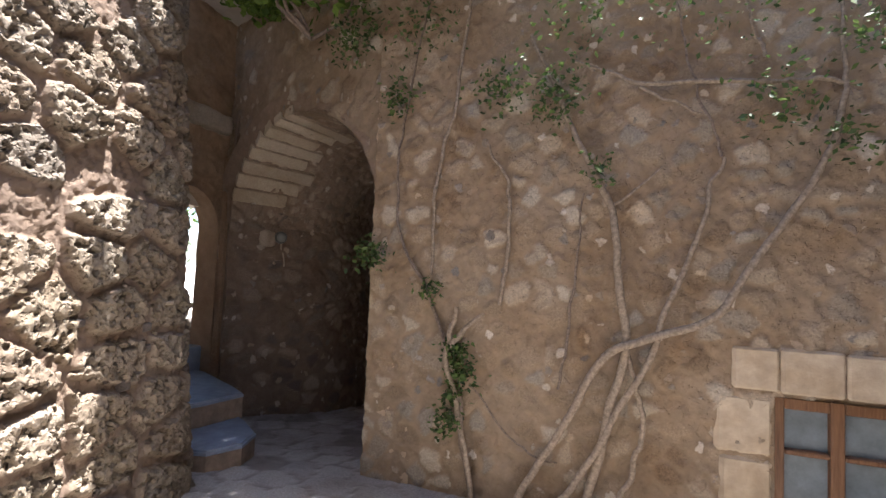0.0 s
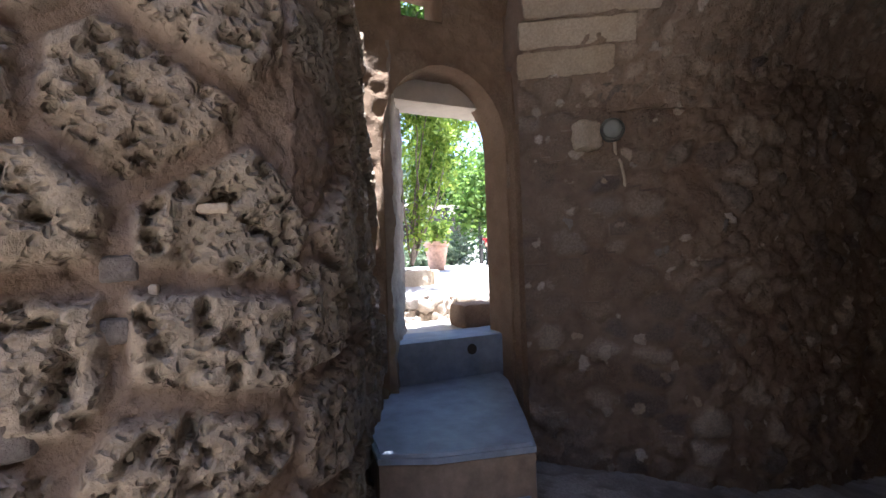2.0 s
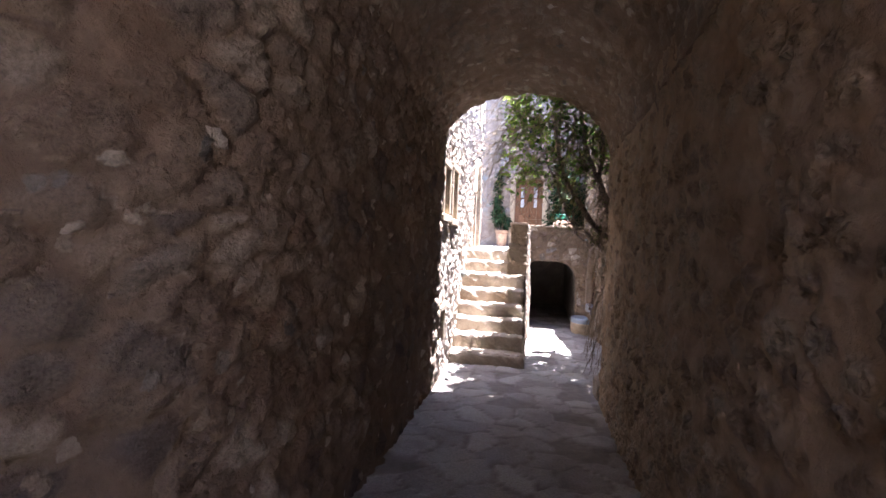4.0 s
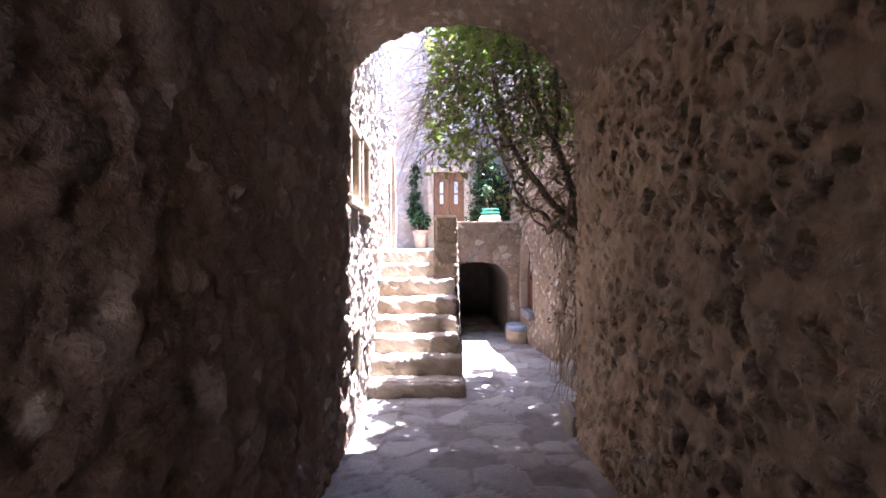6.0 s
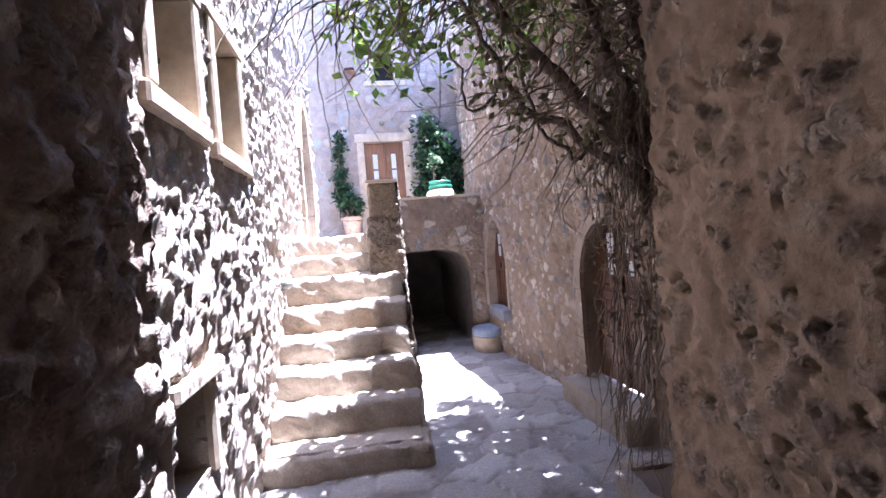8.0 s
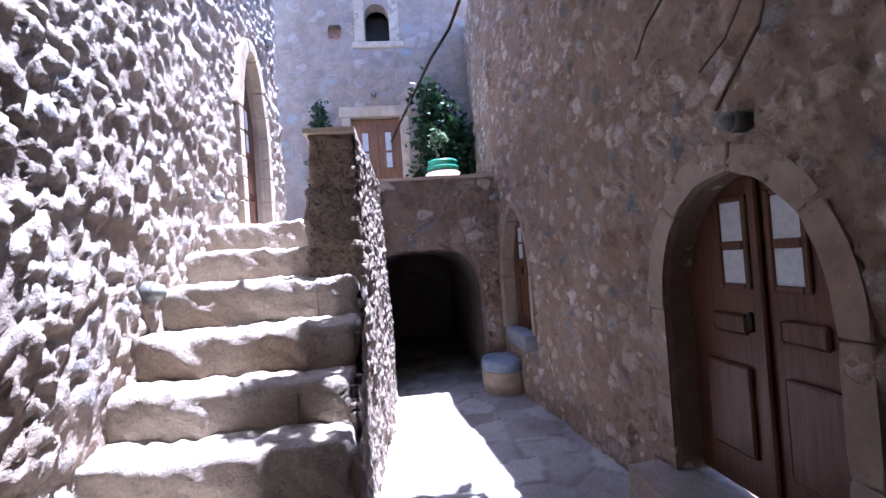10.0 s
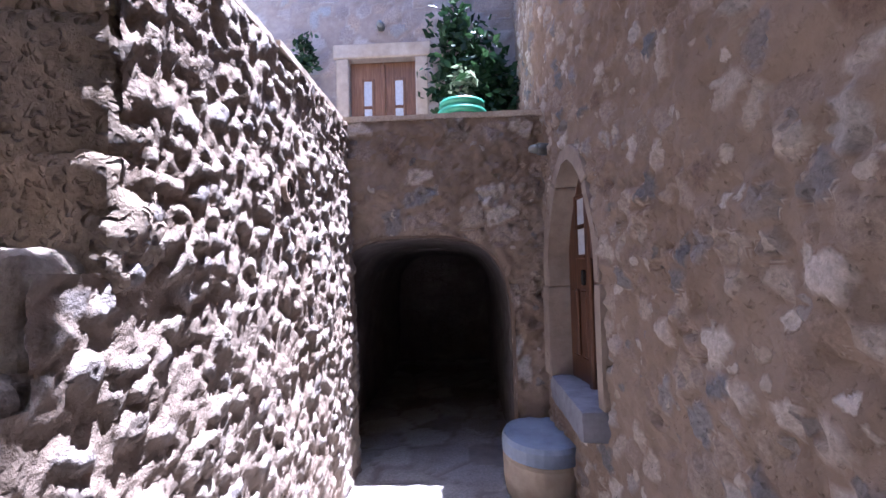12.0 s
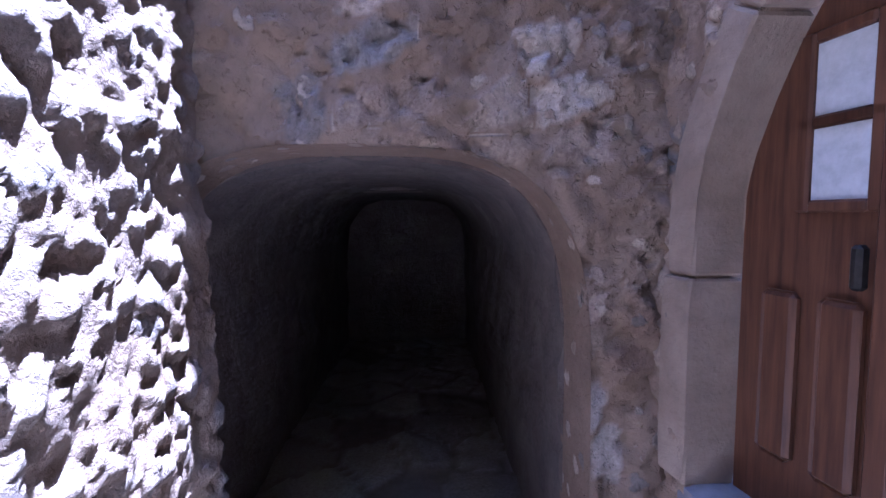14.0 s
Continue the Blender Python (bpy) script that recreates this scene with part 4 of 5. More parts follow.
def bulkhead_lamp(at, out, label, size=0.11):
    """A round caged wall lamp; out is the way it faces."""
    top = thing("wall_lamp", label, "wall lamp", at, group="caged wall lamps")
    turn = Vector(out).to_track_quat("Z", "Y").to_matrix().to_4x4()
    m = Matrix.Translation(at) @ turn

    def spun(profile, name, mat, note=""):
        bm = lathe(profile, (0, 0, 0), 20)
        bmesh.ops.transform(bm, matrix=m, verts=bm.verts)
        return part(name, bm, mat, top, note, smooth=True)

    s, g = size, 0.55
    spun([(s, -0.05), (s, 0.03), (s * 0.92, 0.045), (s * 0.8, 0.05)], "base", M_LAMP)
    glass = spun([(s * 0.78, 0.045), (s * 0.76, 0.045 + 0.045 * g), (s * 0.62, 0.045 + 0.095 * g), (s * 0.3, 0.045 + 0.125 * g), (0.005, 0.045 + 0.13 * g)], "glass", M_LENS, "frosted lamp glass")
    for a in (0, math.pi / 2):
        arc = [(m @ Vector((s * 0.86 * math.cos(q) * math.cos(a), s * 0.86 * math.cos(q) * math.sin(a), 0.04 + 0.16 * g * math.sin(q)))) for q in np.linspace(0, math.pi, 9)]
        v, f, _ = tube([tuple(p) for p in arc], [0.007, 0.007], 6)
        under("cage_bar", to_mesh("cage_bar", v, f, M_LAMP), glass, "metal cage bar")
    v, f, _ = tube([tuple(m @ Vector((s * 0.8 * math.cos(q), s * 0.8 * math.sin(q), 0.045 + 0.05 * g))) for q in np.linspace(0, 2 * math.pi, 17)], [0.006, 0.006], 6)
    under("cage_ring", to_mesh("cage_ring", v, f, M_LAMP), glass, "metal cage ring")
    return top


# ---- alley: doors and windows ----
surround("surround_large_door", "pale dressed stones round the arched door", on_right, arch_outline(12.42, 13.48, 0.35, 1.35, 2.02), 0.14, 0.012, 0.03, 3, mat=M_JAMB, course=0.42)
glazed_door("door_1", "closed dark brown double door with curtained panes", on_right, arch_outline(12.40, 13.50, 0.35, 1.35, 2.03), 12.95, -0.17,
            [(0.09, 0.24, 1.665, 1.885), (0.09, 0.24, 1.46, 1.65)], [(0.1, 0.34, 1.19, 1.3), (0.1, 0.42, 0.55, 1.03)], M_WOOD, 1.27)
surround("surround_pointed_door", "smooth pale stones round the small pointed door", on_right, arch_outline(15.69, 16.46, 0.78, 1.68, 2.25, "point"), 0.06, 0.02, 0.13, 5, 0.1, M_JAMB, 0.55)
glazed_door("door_2", "closed narrow pointed door with curtained panes", on_right, arch_outline(15.69, 16.46, 0.76, 1.68, 2.24, "point"), 16.075, -0.125,
            [(0.06, 0.19, 1.83, 2.0), (0.06, 0.19, 1.63, 1.8)], [(0.05, 0.15, 0.95, 1.4), (0.2, 0.3, 0.95, 1.4)], M_WOOD, 1.48)
surround("surround_upper_door", "sunlit dressed stones round the upper door", on_left, arch_outline(15.92, 16.76, 2.14, 3.5, 4.31, "point"), 0.13, 0.075, 0.04, 7)
glazed_door("door_3", "closed brown pointed door at the head of the stair", on_left, arch_outline(15.91, 16.77, 2.13, 3.5, 4.33, "point"), 16.34, -0.1,
            [(0.1, 0.22, 3.42, 3.66), (0.1, 0.22, 3.14, 3.37)], [(0.08, 0.28, 2.62, 2.9), (0.08, 0.28, 2.2, 2.55)], M_WOOD, 2.98)
glazed_door("door_4", "closed brown double door of the far house", on_far, [(-3.66, 2.12), (-3.66, 3.2), (-3.66, 4.22), (-3.24, 4.22), (-2.82, 4.22), (-2.82, 3.2), (-2.82, 2.12)], -3.24, -0.1,
            [(0.15, 0.25, 3.66, 3.98), (0.15, 0.25, 3.36, 3.62)], [(0.1, 0.32, 2.25, 2.6), (0.1, 0.32, 2.7, 3.15)], M_WOOD_LIGHT, 3.1)
frame_4 = thing("surround_far_door", "pale flat stone frame of the far door", "door surround", kind="structure")
part("jamb_stone", slab(on_far, -3.82, -3.665, 2.12, 4.23, -0.1, 0.025, 0.012), M_ASHLAR, frame_4)
part("jamb_stone", slab(on_far, -2.815, -2.66, 2.12, 4.23, -0.1, 0.025, 0.012), M_ASHLAR, frame_4)
part("lintel", slab(on_far, -3.86, -2.62, 4.235, 4.42, -0.1, 0.03, 0.014), M_ASHLAR, frame_4)
frame_5 = thing("window_far", "small open dark window in a pale stone frame", "window", kind="structure")
part("window_sill", slab(on_far, -3.56, -2.66, 5.44, 5.55, -0.15, 0.04, 0.012), M_ASHLAR, frame_5)
part("window_frame", slab(on_far, -3.5, -3.32, 5.555, 6.3, -0.12, 0.02, 0.012), M_ASHLAR, frame_5)
part("window_frame", slab(on_far, -2.9, -2.72, 5.555, 6.3, -0.12, 0.02, 0.012), M_ASHLAR, frame_5)
part("niche_back", slab(on_far, -3.97, -3.71, 5.6, 5.88, -0.2, -0.12, 0.0), M_TERRA, frame_5, "brick-red niche back")


def stone_window(name, label, u0, u1, z0, z1, bars):
    top = thing(name, label, "window", kind="structure")
    t = 0.12
    part("window_sill", slab(on_left, u0 - 0.16, u1 + 0.16, z0 - t, z0, -0.25, 0.045, 0.016), M_ASHLAR, top)
    part("lintel", slab(on_left, u0 - 0.16, u1 + 0.16, z1, z1 + t, -0.25, 0.035, 0.016), M_ASHLAR, top)
    part("window_jamb", slab(on_left, u0 - t, u0, z0 + 0.002, z1 - 0.002, -0.25, 0.03, 0.014), M_ASHLAR, top)
    part("window_jamb", slab(on_left, u1, u1 + t, z0 + 0.002, z1 - 0.002, -0.25, 0.03, 0.014), M_ASHLAR, top)
    part("pane", slab(on_left, u0, u1, z0, z1, -0.22, -0.21, 0.0), M_GLASS, top, "dark glass pane")
    for k in range(bars):
        u = u0 + (u1 - u0) * (k + 1) / (bars + 1)
        part("window_bar", slab(on_left, u - 0.018, u + 0.018, z0, z1, -0.205, -0.17, 0.005), M_WOOD, top)
    part("window_bar", slab(on_left, u0, u1, (z0 + z1) / 2 - 0.018, (z0 + z1) / 2 + 0.018, -0.2, -0.175, 0.005), M_WOOD, top)
    return top


stone_window("window_1", "deep window in a pale stone frame on the alley wall", 11.16, 11.72, 2.76, 3.5, 1)
stone_window("window_2", "second deep window in a pale stone frame", 12.14, 12.72, 2.72, 3.58, 1)
stone_window("window_3", "high narrow window in the alley wall", 16.22, 16.58, 5.42, 6.48, 0)

cellar = thing("window_5", "low open cellar window under a pale lintel", "window", kind="structure")
part("lintel", slab(on_left, 10.97, 11.66, 1.262, 1.36, -0.2, 0.07, 0.02), M_ASHLAR, cellar)
part("window_jamb", slab(on_left, 11.46, 11.55, 0.74, 1.26, -0.2, 0.05, 0.02), M_ASHLAR, cellar)
# No real shutter: a dark panel carries the shade inside the opening.
part("shutter", slab(on_left, 11.0, 11.46, 0.78, 1.26, -0.26, -0.23, 0.004), M_DARK, cellar, "dark panel in place of the unlit cellar")

for spot, way, note in (
    ((-4.63, 15.2, 2.4), (1, 0, 0), "round caged lamp on the sunlit rubble wall"),
    ((-4.57, 13.97, 1.6), (1, 0, 0), "round caged lamp low beside the stair"),
    ((-4.62, 17.2, 4.85), (1, 0, 0), "round caged lamp above the upper door"),
    ((-1.33, 12.78, 2.22), (-1, 0, 0.05), "round caged lamp above the large arched door"),
    ((-1.66, 16.5, 2.42), (-1, -0.2, 0), "round caged lamp beside the low arch"),
    ((-3.24, 18.66, 4.62), (0, -1, 0), "small caged lamp over the far door"),
    ((-4.86, 5.31, 3.56), (0.8, -0.6, -0.05), "greenish caged lamp on the passage wall"),
):
    bulkhead_lamp(spot, way, note, 0.045 if spot[1] > 16.4 and spot[0] > -2 else 0.05 if spot[0] > -2 or spot[1] > 18 else 0.095 if spot[1] < 6 else 0.075)

# conduit below the passage lamp
conduit = thing("conduit", "thin pale conduit running down the passage wall", "conduit", kind="structure")
v, f, _ = tube([(-4.86, 5.33, 3.48), (-4.85, 5.36, 3.36), (-4.82, 5.36, 3.22), (-4.83, 5.4, 3.08)], [0.014, 0.012], 7, 0.02, 3)
under("pipe", to_mesh("pipe", v, f, M_ASHLAR), conduit)
patch = thing("mortar_patch", "pale mortar patch beside the passage lamp", "patch", kind="structure")
under("patch", block_mesh("patch", M_ASHLAR, rough_block(-5.06, -4.9, 5.06, 5.26, 3.42, 3.66, 0.02, 0.05, 0.03, 7, 0.9)), patch)

# drain in the stair wall
drain = thing("drain_pipe", "round clay drain pipe end in the stair wall", "drain", (-3.2, 15.48, 1.97))
bm = lathe([(0.066, -0.1), (0.066, 0.0), (0.056, 0.004), (0.052, -0.08)], (0, 0, 0), 20)
bmesh.ops.transform(bm, matrix=Matrix.Translation((-3.145, 15.46, 1.98)) @ Euler((0, radians(90), 0)).to_matrix().to_4x4(), verts=bm.verts)
part("pipe", bm, M_RISER, drain, smooth=True)
# The bore is a dark disc painting the shade inside the pipe.
part("bore", lathe([(0.05, 0), (0.05, 0.005)], (0, 0, 0), 20), M_DARK, drain).matrix_basis = Matrix.Translation((0.04, -0.02, 0.01)) @ Euler((0, radians(90), 0)).to_matrix().to_4x4()

# steps and sills at the doors
sill3 = structure("door_sill", block_mesh("door_sill", M_SILL, rough_block(-1.67, -1.3, 15.62, 16.5, 0.62, 0.79, 0.04, 0.02, 0.012, 111)), "grey worn stone sill below the pointed door", "sill")
bm = lathe([(0.255, 0.0), (0.275, 0.12), (0.28, 0.27), (0.27, 0.29), (0.15, 0.3), (0.01, 0.3)], (-1.75, 16.36, 0.02), 32, 1.2)
round_step = thing("round_step", "rounded stone step with worn top tinted blue for sky light", "step", (-1.75, 16.36, 0.02), kind="structure")
part("body", bm, M_ASHLAR, round_step, smooth=False)
part("tread", lathe([(0.265, 0.29), (0.283, 0.3), (0.282, 0.38), (0.27, 0.41), (0.23, 0.42), (0.01, 0.425)], (-1.75, 16.36, 0.02), 32, 1.2), M_BLUE, round_step, "tread tinted blue for sky light")
structure("door_platform", block_mesh("door_platform", M_STEP, rough_block(-1.58, -1.2, 12.3, 13.66, 0.0, 0.33, 0.05, 0.03, 0.02, 113, 0.3)), "low worn stone sill before the arched door", "sill")
trough = thing("stone_trough", "broken stone planter at the foot of the vine", "planter", (-1.7, 11.3, 0.1))
under("wall", block_mesh("wall", M_ALLEY, rough_block(-2.02, -1.5, 11.55, 11.68, 0.05, 0.36, 0.04, 0.03, 0.03, 115, 0.2)), trough)
under("wall", block_mesh("wall", M_ALLEY, rough_block(-2.12, -2.0, 11.0, 11.5, 0.05, 0.4, 0.04, 0.03, 0.03, 116, 0.7)), trough)
under("soil", block_mesh("soil", M_EARTH, rough_block(-2.0, -1.2, 11.0, 11.55, 0.1, 0.34, 0.06, 0.02, 0.03, 117)), trough)

# ---- terrace: jar, pots, plants ----
jar = thing("clay_jar", "large clay jar with a green glazed rim", "jar", (-2.25, 17.35, 2.2))
belly = part("body", lathe([(0.16, 0), (0.24, 0.15), (0.31, 0.4), (0.31, 0.58), (0.25, 0.72), (0.2, 0.76)], (-2.25, 17.35, 2.2)), M_JAR, jar, smooth=True)
part("rim", lathe([(0.2, 0.755), (0.225, 0.77), (0.23, 0.81), (0.2, 0.83), (0.2, 0.86), (0.215, 0.87), (0.21, 0.9), (0.17, 0.9), (0.16, 0.84)], (-2.25, 17.35, 2.2)), M_GREEN, belly, "green glazed rim", smooth=True)


def bush(name, label, at, blobs, count, size, mat, seed, category="shrub", stems=5, droop=0.0, pot=None):
    """A shrub: stems and many leaves in uneven clumps."""
    rng = np.random.default_rng(seed)
    top = thing(name, label, category, at)
    pts, weight = [], np.array([b[3] * b[4] * b[5] for b in blobs])
    weight = weight / weight.sum()
    clumps = []
    for (x, y, z, rx, ry, rz), w in zip(blobs, weight):
        n = max(3, int(count * w / 22))
        d = rng.normal(size=(n, 3))
        d /= np.linalg.norm(d, axis=1, keepdims=True)
        r = rng.random(n) ** 0.45
        clumps.append(np.array([x, y, z]) + d * r[:, None] * [rx, ry, rz])
    clumps = np.concatenate(clumps)
    spread = np.mean([b[3] for b in blobs]) * 0.32
    for c in clumps:
        k = rng.integers(14, 30)
        pts.append(c + rng.normal(size=(k, 3)) * spread * (0.6 + 0.6 * rng.random()))
    v, f = leaves(np.concatenate(pts), size, rng, droop)
    under("crown", to_mesh("crown", v, f, mat, smooth=False), top)
    tubes = []
    for k in range(stems):
        goal = clumps[rng.integers(len(clumps))]
        mid = (np.array(at) + goal) / 2 + rng.normal(size=3) * 0.08
        v, f, _ = tube([at, mid, goal], [0.025, 0.008], 6, 0.05, k)
        tubes.append((v, f))
    if tubes:
        v, f = join_arrays(tubes)
        under("branching", to_mesh("branching", v, f, M_BARK_DARK), top)
    return top


def pot(label, at, r, h, mat=M_TERRA):
    top = thing("flower_pot", label, "flower pot", at)
    clay = part("body", lathe([(r * 0.62, 0), (r * 0.7, h * 0.1), (r * 0.95, h * 0.75), (r, h * 0.86)], at), mat, top, smooth=True)
    part("rim", lathe([(r * 1.0, h * 0.85), (r * 1.1, h * 0.87), (r * 1.1, h * 0.99), (r * 0.95, h), (r * 0.9, h * 0.93)], at), mat, clay)
    part("soil", lathe([(r * 0.9, h * 0.9), (r * 0.5, h * 0.93), (0.01, h * 0.93)], at), M_EARTH, top)
    return top


bush("climbing_shrub", "dark green climbing shrub beside the far door", (-2.1, 18.5, 2.12),
     [(-2.2, 18.45, 3.0, 0.42, 0.2, 0.7), (-2.15, 18.45, 3.7, 0.42, 0.2, 0.5), (-2.3, 18.5, 4.35, 0.26, 0.16, 0.4), (-1.85, 18.45, 3.2, 0.26, 0.2, 0.8)], 3800, 0.075, M_LEAF_DARK, 3, stems=8)
# Sun on a few shrub leaves, given as a paler leaf colour.
bush("sunlit_leaves", "leaves of the dark shrub, coloured pale to look sunlit", (-2.22, 18.2, 3.2), [(-2.22, 18.1, 3.62, 0.16, 0.08, 0.09)], 90, 0.07, M_LEAF_GREY, 4, stems=2)
bush("climbing_plant", "slender climbing plant beside the far door", (-4.2, 18.5, 2.4), [(-4.15, 18.5, 3.5, 0.2, 0.12, 0.7), (-4.2, 18.52, 4.1, 0.14, 0.1, 0.4)], 900, 0.06, M_LEAF_DARK, 5, stems=5)
structure("jar_plinth", block_mesh("jar_plinth", M_FLAGS, rough_block(-2.55, -1.95, 17.05, 17.65, 2.1, 2.2, 0.05, 0.02, 0.01, 190)), "low stone plinth under the clay jar", "plinth")
pot("weathered clay pot on the terrace, darkened for its shade", (-4.02, 18.44, 2.12), 0.2, 0.5, M_JAR)
bush("potted_plant", "leafy green plant in the terrace pot", (-4.02, 18.44, 2.6), [(-4.02, 18.46, 2.85, 0.24, 0.12, 0.2), (-4.1, 18.5, 3.1, 0.16, 0.1, 0.16)], 700, 0.07, M_LEAF_DARK, 6, stems=5)

# ---- alley: the great vine ----
vine = thing("climbing_vine", "great half-bare vine with twisted dark trunks", "vine", (-1.8, 11.45, 0.5))
TRUNKS = [
    ([(-1.95, 11.25, 0.35), (-1.93, 11.25, 1.3), (-1.88, 11.25, 1.86), (-1.95, 11.28, 2.34), (-2.27, 11.33, 2.68), (-2.6, 11.48, 3.3), (-2.9, 11.68, 4.4)], (0.075, 0.06, 0.035)),
    ([(-1.86, 11.2, 0.35), (-1.85, 11.2, 1.34), (-1.85, 11.2, 2.2), (-2.06, 11.28, 2.92), (-2.35, 11.38, 3.6), (-2.6, 11.48, 4.8)], (0.06, 0.05, 0.03)),
    ([(-1.7, 11.28, 0.45), (-1.72, 11.28, 1.6), (-1.75, 11.28, 2.3), (-1.85, 11.28, 3.0), (-2.0, 11.38, 4.4), (-2.1, 11.48, 5.4)], (0.05, 0.045, 0.03)),
    ([(-1.74, 11.28, 1.9), (-2.0, 11.28, 2.6), (-2.2, 11.33, 3.4), (-2.25, 11.38, 4.8)], (0.05, 0.04, 0.03)),
    ([(-1.7, 11.18, 1.9), (-1.75, 11.18, 2.8), (-1.7, 11.23, 3.8), (-1.65, 11.28, 5.2)], (0.045, 0.04, 0.03)),
    ([(-1.76, 11.28, 1.7), (-2.1, 11.33, 2.3), (-2.45, 11.38, 2.6), (-2.68, 11.48, 3.0), (-3.0, 11.68, 3.8)], (0.04, 0.03, 0.015)),
    ([(-2.0, 11.28, 2.4), (-2.35, 11.38, 2.35), (-2.5, 11.38, 2.5), (-2.55, 11.48, 2.9), (-2.5, 11.48, 3.3)], (0.018, 0.014, 0.01)),
    ([(-2.5, 11.48, 3.2), (-2.75, 11.48, 2.7), (-2.9, 11.53, 2.75), (-2.95, 11.58, 3.2)], (0.014, 0.012, 0.008)),
]
for k, (pts, radii) in enumerate(TRUNKS):
    pts = [(x + 0.16 * max(0.0, min(1.0, 2.6 - z)), y, z) for x, y, z in pts]
    v, f, _ = tube(pts, [0.82 * r for r in radii], 9, 0.09, k)
    under("trunk", to_mesh("trunk", v, f, M_BARK_DARK), vine)
rng = np.random.default_rng(21)
twigs = []
for k in range(820):
    a = np.array([-1.75 - 2.0 * rng.random() ** 1.6, 11.15 + 1.3 * rng.random(), 2.5 + 3.4 * rng.random()])
    if a[2] < 3.7:
        a[1] = 11.05 + 0.35 * rng.random()
        a[2] += 0.7 * (a[0] < -2.5)
    length = 0.35 + 0.7 * rng.random()
    d = rng.normal(size=3) * [1, 0.35, 0.6] + [-0.3, 0.0, -0.65]
    d /= np.linalg.norm(d)
    b = a + d * length
    v, f, _ = tube([a, (a + b) / 2 + rng.normal(size=3) * 0.07, b + [0, 0, -0.12]], [0.006, 0.0022], 4, 0.03, k)
    twigs.append((v, f))
for k in range(170):
    a = np.array([-1.8 - 0.42 * rng.random(), 11.0 + 0.35 * rng.random(), 1.0 + 1.9 * rng.random()])
    b = a + np.array([-0.16 * rng.random(), 0.1 * rng.random(), -0.2 - 0.7 * rng.random()])
    b[2] = max(b[2], 0.45)
    v, f, _ = tube([a, (a + b) / 2 + rng.normal(size=3) * 0.08, b], [0.005, 0.002], 4, 0.04, k)
    twigs.append((v, f))
v, f = join_arrays(twigs)
tagged(under("twig_tangle", to_mesh("twig_tangle", v, f, M_TWIG), vine, "tangle of dry hanging twigs"), kind="stuff")
n = 5200
c = np.stack([-1.5 - 2.0 * rng.random(n) ** 1.3, 11.1 + 2.0 * rng.random(n), 3.5 + 2.6 * rng.random(n)], -1)
c[:, 2] += 0.25 * (c[:, 0] + 2.2)
c += 0.12 * rng.normal(size=c.shape)
gap = fbm(c[:, 0] / 0.3 + c[:, 2] / 0.4, c[:, 1] / 0.3 - c[:, 2] / 0.35, 5, 2)
v, f = leaves(c[gap > -0.12], 0.06, rng, 0.5)
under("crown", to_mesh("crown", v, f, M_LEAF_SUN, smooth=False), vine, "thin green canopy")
# Dense layer above the view, added to shade the paving.
n = 5000
c = np.stack([-3.5 + 2.4 * rng.random(n), 10.9 + 1.9 * rng.random(n), 5.6 + 0.7 * rng.random(n)], -1)
gap = fbm(c[:, 0] / 0.35, c[:, 1] / 0.35, 25, 3)
v, f = leaves(c[gap > -0.3], 0.09, rng, 0.2)
under("upper_shade_crown", to_mesh("upper_shade_crown", v, f, M_LEAF, smooth=False), vine)
# High leaves added to shade paving and steps, thinned where dapples begin.
n = 7500
c = np.stack([-3.5 + 2.3 * rng.random(n), 12.3 + 2.3 * rng.random(n), 5.35 + 0.5 * rng.random(n)], -1)
gap = fbm(c[:, 0] / 0.3, c[:, 1] / 0.3, 29, 3)
thin = np.maximum(np.clip((-2.75 - c[:, 0]) / 0.45, 0, 1), np.clip((c[:, 1] - 14.2) / 0.3, 0, 1))
v, f = leaves(c[gap > -0.32 + 0.42 * thin], 0.085, rng, 0.2)
under("added_shade_crown", to_mesh("added_shade_crown", v, f, M_LEAF_SUN, smooth=False), vine)
n = 1300
c = np.stack([-2.75 - 0.95 * rng.random(n), 11.8 + 1.3 * rng.random(n), 3.5 + 2.4 * rng.random(n)], -1)
gap = fbm(c[:, 0] / 0.22, c[:, 2] / 0.22 + c[:, 1] / 0.3, 9, 2)
v, f = leaves(c[gap > 0.02], 0.075, rng, 0.4)
tagged(under("young_foliage", to_mesh("young_foliage", v, f, M_LEAF_PALE, smooth=False), vine, "bright young leaves"), kind="stuff")
n = 900
c = np.stack([-1.7 - 0.6 * rng.random(n) ** 1.3, 11.0 + 0.4 * rng.random(n), 1.3 + 2.0 * rng.random(n)], -1)
v, f = leaves(c, 0.03, rng, 0.6)
under("dry_leaf_mass", to_mesh("dry_leaf_mass", v, f, M_TWIG, smooth=False), vine, "withered brown leaves")
n = 2600
c = np.stack([-1.7 - 1.15 * rng.random(n) ** 1.4, 11.05 + 0.6 * rng.random(n), 2.3 + 1.9 * rng.random(n)], -1)
c[:, 2] -= 0.45 * (c[:, 0] + 2.1) * (c[:, 0] < -2.1)
gap = fbm(c[:, 0] / 0.2, c[:, 2] / 0.25, 19, 2)
v, f = leaves(c[gap > 0.0], 0.042, rng, 0.7)
under("olive_foliage", to_mesh("olive_foliage", v, f, M_LEAF_OLIVE, smooth=False), vine, "olive half-dry hanging leaves")

